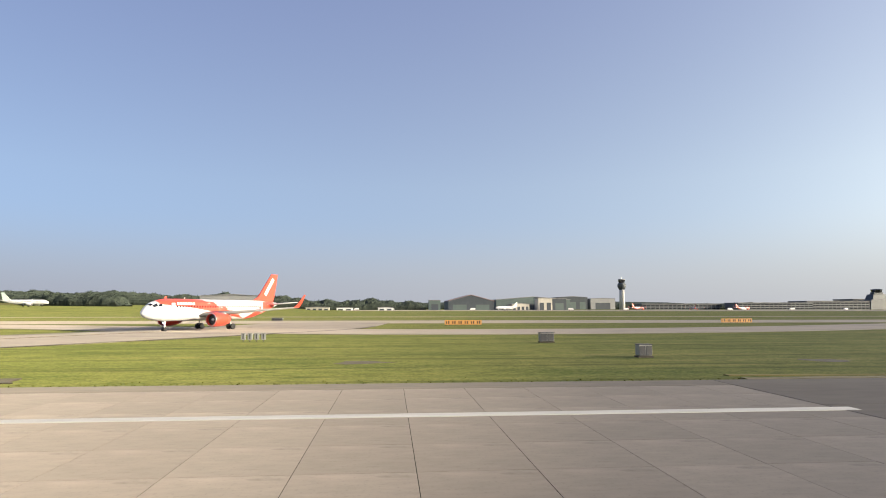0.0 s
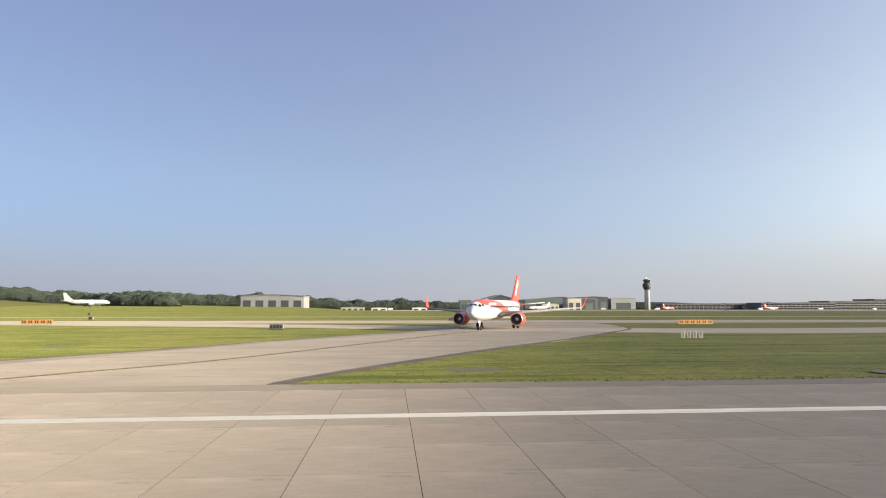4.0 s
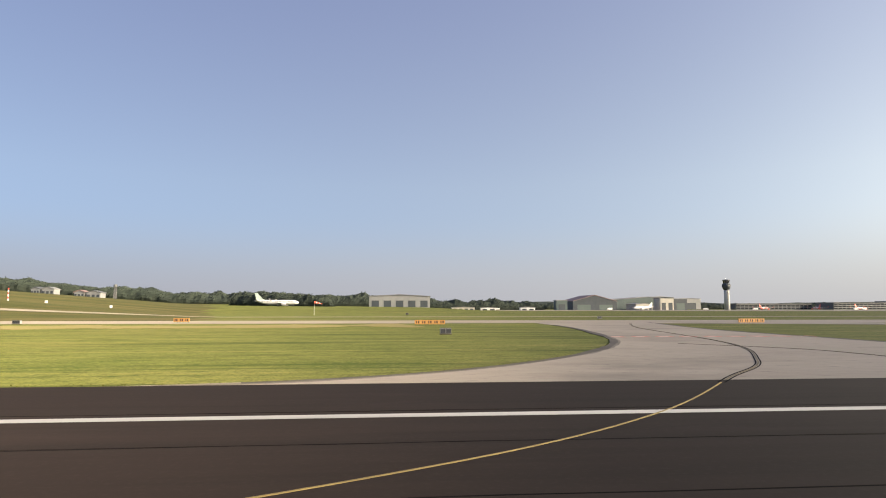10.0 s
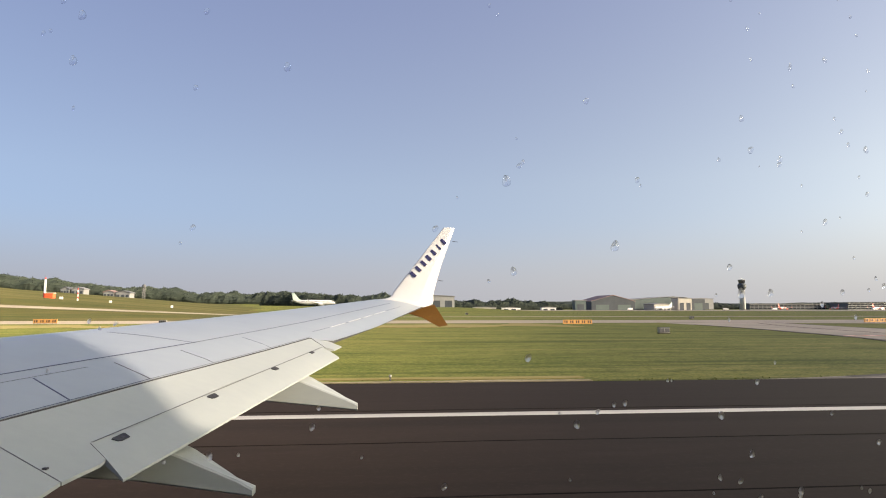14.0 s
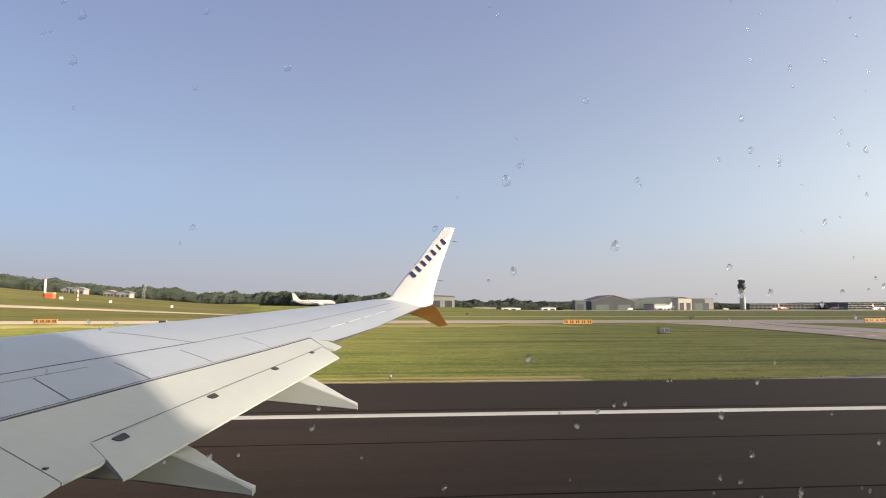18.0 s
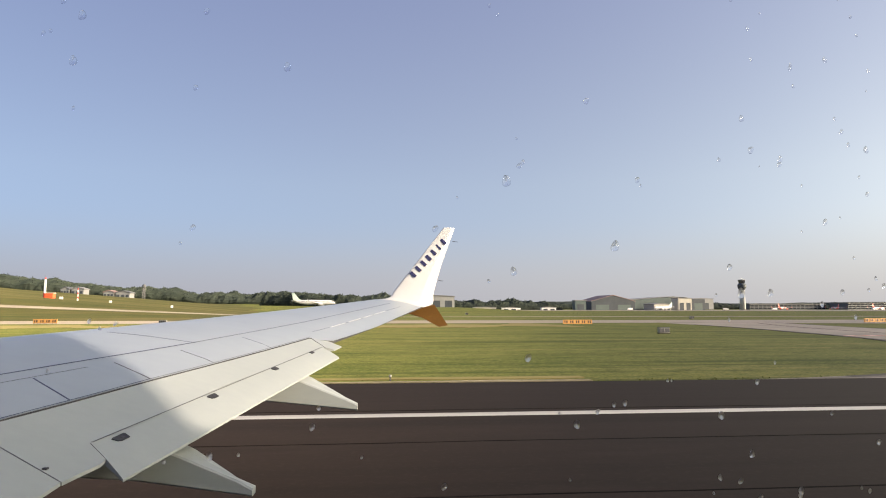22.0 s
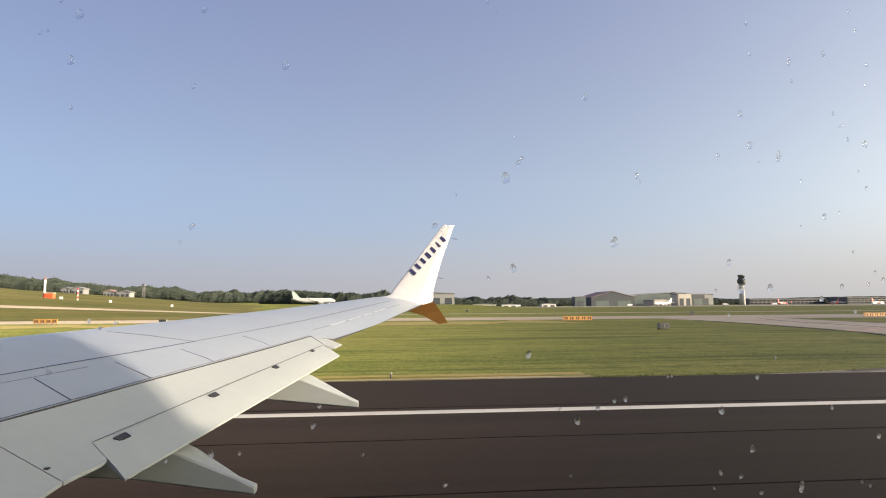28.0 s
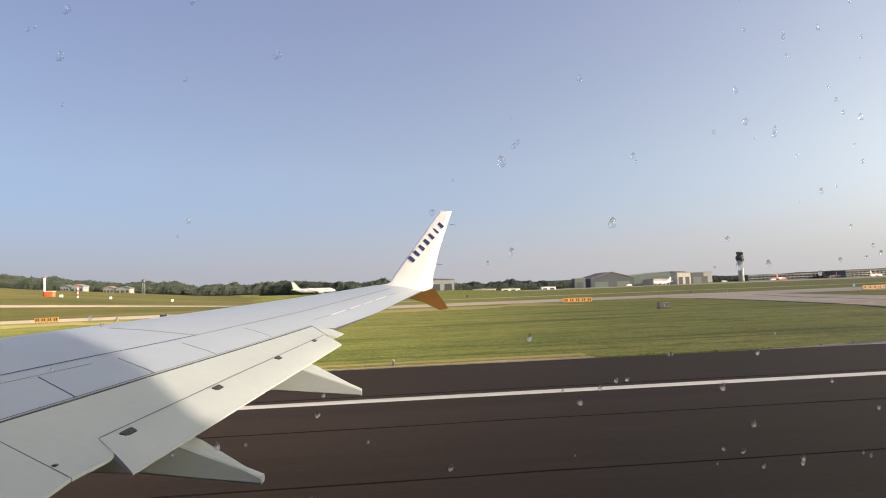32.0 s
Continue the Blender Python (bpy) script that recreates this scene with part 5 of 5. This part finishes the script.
def on_aft(y, d, lift=0.0):
    """The lowered aft flap, d metres behind its hinge."""
    p = hinge_line(y)
    return p + Vector((d, 0, -0.45 * d + lift))


rows = []
for k in range(25):
    f = k / 24
    rows.append([on_aft(6.11 - 0.27 * c + f * (4.49 + 0.18 * c), -0.028 + 0.097 * f + c * (0.525 - 0.183 * f), 0.012 * math.sin(math.pi * c) - 0.006) for c in (0, 0.12, 0.3, 0.5, 0.75, 1.0)])
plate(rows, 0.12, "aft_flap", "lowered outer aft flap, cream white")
seam([r[0] + Vector((0.012, 0, 0.004)) for r in rows], 0.016, colour="seam")
for y, wide, deep in ((6.34, 0.17, 0.085), (7.72, 0.15, 0.08), (9.10, 0.12, 0.075), (10.20, 0.10, 0.06)):
    along, back = Vector((0.348, 1, 0.145)).normalized(), Vector((1, 0, -0.45)).normalized()
    m = Matrix((along, back, along.cross(back) * -1)).transposed().to_4x4()
    m.translation = on_aft(y, 0.075 + 0.02 * (y - 6.3) / 4)
    hinge = part("hinge_cutout", loft([[m @ Vector((wide * x, deep * z, h)) for x, z in ((-0.5, -0.4), (-0.4, -0.5), (0.45, -0.5), (0.5, -0.3), (0.4, 0.45), (0.3, 0.5), (-0.2, 0.5), (-0.42, 0.3))] for h in (-0.03, 0.010)]), M["sign_black"], own, "dark hinge cut-out")
    part("hinge_pin", box(bmesh.new(), (-0.005, -0.012, 0.004), (0.03, 0.014, 0.013), m), M["dark_metal"], hinge)


def canoe(y0, y1, crease, tail, low, outer, name="flap_track_fairing"):
    """A fairing with a flat top between its crease and its outer edge, and an upright inboard side."""
    rings = []
    for k in range(13):
        t = k / 12
        x = low[0] - 0.8 + (tail[0] - low[0] + 0.8) * t
        zc = float(np.interp(x, (crease[0] - 1.2, crease[0], crease[2], tail[0]), (crease[1] + 0.25, crease[1], crease[3], tail[1])))
        zl = float(np.interp(x, (low[0] - 0.8, low[0], tail[0]), (low[1] + 0.06, low[1], tail[2])))
        zo = float(np.interp(x, (outer[0] - 1.2, outer[0], outer[2], tail[0]), (outer[1] + 0.3, outer[1], outer[3], tail[1] - 0.01)))
        w = (y1 - y0) * (1 - 0.45 * t ** 3)
        b = 0.02
        rings.append([(x, y0, zl + b), (x, y0, zc - b), (x, y0 + b, zc), (x, y0 + w * 0.55, (zc + zo) / 2 + 0.012), (x, y0 + w - b, zo), (x, y0 + w, zo - 2 * b), (x, y0 + w, zl + 2 * b), (x, y0 + w - b, zl), (x, y0 + b, zl)])
    return part(name, loft(rings), M["flap_white"], own, "cream canoe-shaped fairing under the flap")


canoe(9.3, 9.62, (-1.396, -1.09, -0.559, -1.429), (-0.498, -1.463, -1.556), (-1.864, -1.403), (-1.289, -1.042, -0.59, -1.435))
canoe(6.75, 7.08, (-2.312, -1.55, -1.524, -1.89), (-1.466, -1.938, -2.021), (-2.733, -1.825), (-2.259, -1.505, -1.56, -1.94))

# winglet: blended root, swept blade, small blade below
tip_rear = on_wing(skin_end(16.0), 16.0)
blade = [(tuple(lead_edge(16.0)), tuple(tip_rear)), ((-0.06, 16.22, 0.27), (1.13, 16.22, 0.12)), ((0.12, 16.45, 0.50), (1.17, 16.45, 0.36)), ((0.35, 16.54, 0.80), (1.24, 16.58, 0.62)), ((0.85, 16.70, 1.45), (1.45, 16.74, 1.30)), ((1.50, 16.95, 2.31), (1.83, 16.95, 2.30))]
rings = []
for s in np.linspace(0, len(blade) - 1, 41):
    i = min(int(s), len(blade) - 2)
    p0, p1, p2, p3 = (blade[min(max(i + k, 0), len(blade) - 1)] for k in (-1, 0, 1, 2))
    f = s - i
    a, b = (0.5 * (2 * Vector(p1[e]) + (Vector(p2[e]) - Vector(p0[e])) * f + (2 * Vector(p0[e]) - 5 * Vector(p1[e]) + 4 * Vector(p2[e]) - Vector(p3[e])) * f * f + (3 * Vector(p1[e]) - Vector(p0[e]) - 3 * Vector(p2[e]) + Vector(p3[e])) * f ** 3) for e in (0, 1))
    side = Vector((0, 0, 0.035)).lerp(Vector((0, -0.035, 0.008)), ease(0.6, 2.6, s)) * (b - a).length * 0.9
    rings.append([a.lerp(b, u) + side * h for u, h in ((0, 0), (0.02, 0.35), (0.08, 0.7), (0.3, 1.0), (0.65, 0.7), (1, 0.06), (1, -0.06), (0.65, -0.7), (0.3, -1.0), (0.08, -0.6))])
winglet = part("winglet", loft(rings), M["winglet_white"], own, "white winglet with dark blue lettering", True)
part("strake", loft([[(0.28, 16.16, -0.10), (1.18, 16.2, 0.085), (1.18, 16.26, 0.08), (0.28, 16.22, -0.11)], [(0.85, 16.4, -0.26), (1.36, 16.42, -0.16), (1.36, 16.47, -0.16), (0.85, 16.45, -0.27)], [(1.34, 16.6, -0.52), (1.59, 16.62, -0.49), (1.59, 16.65, -0.49), (1.34, 16.63, -0.53)]]), M["gold"], own, "gold-coloured lower winglet blade")
text0, text1 = Vector((0.592, 16.538, 0.900)), Vector((1.503, 16.838, 1.905))
along = (text1 - text0).normalized()
lean = math.degrees(math.atan2(along.z, along.x))
for k, wide in enumerate((0.09, 0.08, 0.09, 0.10, 0.09, 0.05, 0.09)):
    c = text0 + (text1 - text0) * ((k + 0.15) / 6.3)
    part("letter_bar", box(bmesh.new(), (-wide / 2, -0.008, -0.095), (wide / 2, 0.008, 0.095), Matrix.Translation(c) @ pose(0, 0, 0, -13) @ pose(0, 0, 0, 0, -lean)), M["navy"], winglet)
for p, q in (((1.74, 16.87, 1.90), (1.90, 16.88, 1.885)), ((1.31, 16.62, 0.76), (1.46, 16.62, 0.75))):
    part("static_wick", tube(p, q, 0.007, n=5), M["sign_black"], winglet)

# the cabin wall that the viewpoint looks out from
cabin = thing("own_fuselage", "white airliner fuselage beside the wing", "airplane", Matrix.Translation(C + Vector((0, -2.0, -0.3))))
part("fuselage", loft([circle((x, 0, dz), r, n=32) for x, r, dz in ((-22, 0.6, -0.5), (-20, 1.3, -0.25), (-17, 1.85, 0), (-5, 1.88, 0), (4, 1.88, 0), (10, 1.75, 0.1), (16, 1.05, 0.6), (22, 0.2, 1.1))]), M["plane_white"], cabin, smooth=True)
# unseen fin fitted to the wing's shadow; rear step added to shade a fairing
part("fin", loft([[(10.2, y, 1.0), (14.2, y, 3.5), (23.6, y, 9.5), (26.5, y, 9.5), (22.05, y, 5.42), (22.8, y, 5.46), (23.3, y, 5.1), (23.3, y, 1.0)] for y in (-0.12, 0.12)]), M["navy"], cabin, "dark blue tail fin")

# the wet cabin window in front of the viewpoint: two rails that carry it, and the rain on its clear pane
M["water"] = bpy.data.materials.new("rain_water")
M["water"].use_nodes = True
wet = M["water"].node_tree.nodes["Principled BSDF"].inputs
wet["Transmission Weight"].default_value, wet["IOR"].default_value, wet["Roughness"].default_value = 1.0, 1.33, 0.35
wet["Specular IOR Level"].default_value = 0.2
wet["Alpha"].default_value = 0.42  # so thin a film that much of the light goes straight on
wet["Base Color"].default_value = (0.97, 0.98, 1.0, 1)
window = thing("cabin_window", "rain-spotted cabin window beside the seat", "window", Matrix.Translation(C))
part("head_rail", boxed((-0.35, 0.13, 0.20), (0.35, 0.165, 0.23), 0.008), M["white_board"], window)
part("sill_rail", boxed((-0.35, 0.13, -0.23), (0.35, 0.165, -0.20), 0.008), M["white_board"], window)
for x in (-0.35, 0.33):
    for z in (-0.225, 0.205):
        part("bracket", boxed((x, -0.16, z), (x + 0.02, 0.13, z + 0.02)), M["box_grey"], window)
PANE = 0.15


def rain_drop(size, seed, tail=0.0):
    """A flat bead of water, its rim uneven, drawn out downwards by tail."""
    rng = random.Random(seed)
    wave = [rng.uniform(0, 6.28) for _ in range(3)]
    wob = [1 + 0.07 * sum(math.sin(j * 2 * math.pi * k / 18 + w) for j, w in enumerate(wave, 1)) for k in range(18)]
    bm = bmesh.new()
    rows = []
    for f, h in ((1.0, 0.0), (0.86, 0.03), (0.62, 0.06), (0.32, 0.08)):
        row = []
        for k in range(18):
            a = 2 * math.pi * k / 18
            z = math.sin(a) * f * wob[k] * (1 + (tail if math.sin(a) > 0 else 0))
            row.append(bm.verts.new((size * f * math.cos(a) * wob[k] * 0.85, size * h, size * z)))
        rows.append(row)
    for p, q in zip(rows, rows[1:]):
        for k in range(18):
            bm.faces.new((p[k], p[(k + 1) % 18], q[(k + 1) % 18], q[k]))
    bm.faces.new(rows[-1])
    bm.faces.new(rows[0][::-1])
    bmesh.ops.recalc_face_normals(bm, faces=bm.faces[:])
    me = mesh_of("rain_drop", bm, M["water"])
    me.shade_smooth()
    return me


BEADS = [rain_drop(0.00105, 1), rain_drop(0.0008, 2, 0.3), rain_drop(0.00065, 3), rain_drop(0.0013, 4, 0.5), rain_drop(0.0010, 5, 0.2)]
rng = random.Random(77)
spots = []
for n, x0, x1, z0, z1 in ((20, -0.095, -0.01, 0.045, 0.095), (11, -0.01, 0.07, 0.03, 0.095), (46, 0.085, 0.137, -0.005, 0.09), (30, -0.03, 0.13, -0.05, -0.012), (9, -0.095, -0.02, -0.05, 0.02), (5, 0.0, 0.07, 0.0, 0.03)):
    spots += [(rng.uniform(x0, x1), rng.uniform(z0, z1)) for _ in range(n)]
for x, z in spots:
    ob = new("rain_drop", BEADS[rng.choice((0, 1, 2, 2, 2, 1, 4, 3))])
    ob.parent = window
    ob.location = (x, PANE, z)
    k = rng.uniform(0.5, 1.0)
    ob.scale = (k, k, k)
    ob.rotation_euler = (0, radians(rng.uniform(-12, 35)), 0)


# ---- rough grass along the pavement edges ----
rng = random.Random(9)
verts, faces = [], []


def tuft(x, y, h):
    for _ in range(3):
        a = rng.uniform(0, 6.28)
        dx, dy = 0.5 * h * math.cos(a), 0.5 * h * math.sin(a)
        i = len(verts)
        z = land(x, y) - 0.05
        verts.extend([(x - dx, y - dy, z), (x + dx, y + dy, z), (x + dx * rng.uniform(-1, 1) + rng.uniform(-0.1, 0.1), y + rng.uniform(-0.1, 0.1), z + h)])
        faces.append((i, i + 1, i + 2))


x = 40.0
while x > -1050:
    inside = -100 < x < -51 or -215 < x < -135 or -565 < x < -440 or -770 < x < -652
    if not inside:
        for _ in range(3):
            tuft(x + rng.uniform(-0.5, 0.5), 30.7 + abs(rng.gauss(0, 0.5)), rng.uniform(0.04, 0.10))
    x -= 0.35
for edge in (A_left, A_right, B_left, B_right, C_left, C_right, D_left, D_right):
    for p, q in zip(edge, edge[1:]):
        n = int((Vector(q) - Vector(p)).length / 0.3) + 1
        for k in range(min(n, 200)):
            f = rng.random()
            tuft(p[0] + (q[0] - p[0]) * f + rng.gauss(0, 0.25), p[1] + (q[1] - p[1]) * f + rng.gauss(0, 0.25), rng.uniform(0.04, 0.10))
me = bpy.data.meshes.new("grass_fringe")
me.from_pydata(verts, [], faces)
me.materials.append(M["dry_grass"])
tagged(new("grass_fringe", me), "ragged dry grass along the pavement edges", "grass", kind="stuff")

# ---- concrete bays nearest to the path, one by one ----
bay = mesh_of("concrete_bay", boxed((0.009, 0.009, -0.1), (BAY - 0.009, BAY - 0.009, 0.008)), M["concrete"])
for i in range(46):
    for j in range(6):
        ob = new("concrete_bay", bay)
        ob.parent = runway
        ob.location = (-107.4 + BAY * i, 12.45 + BAY * j, random.uniform(-0.0015, 0.0015))
part("bay_margin", boxed((-107.3, 12.47 + BAY * 6, -0.1), (16, 30.6, 0.014)), M["margin"], runway)
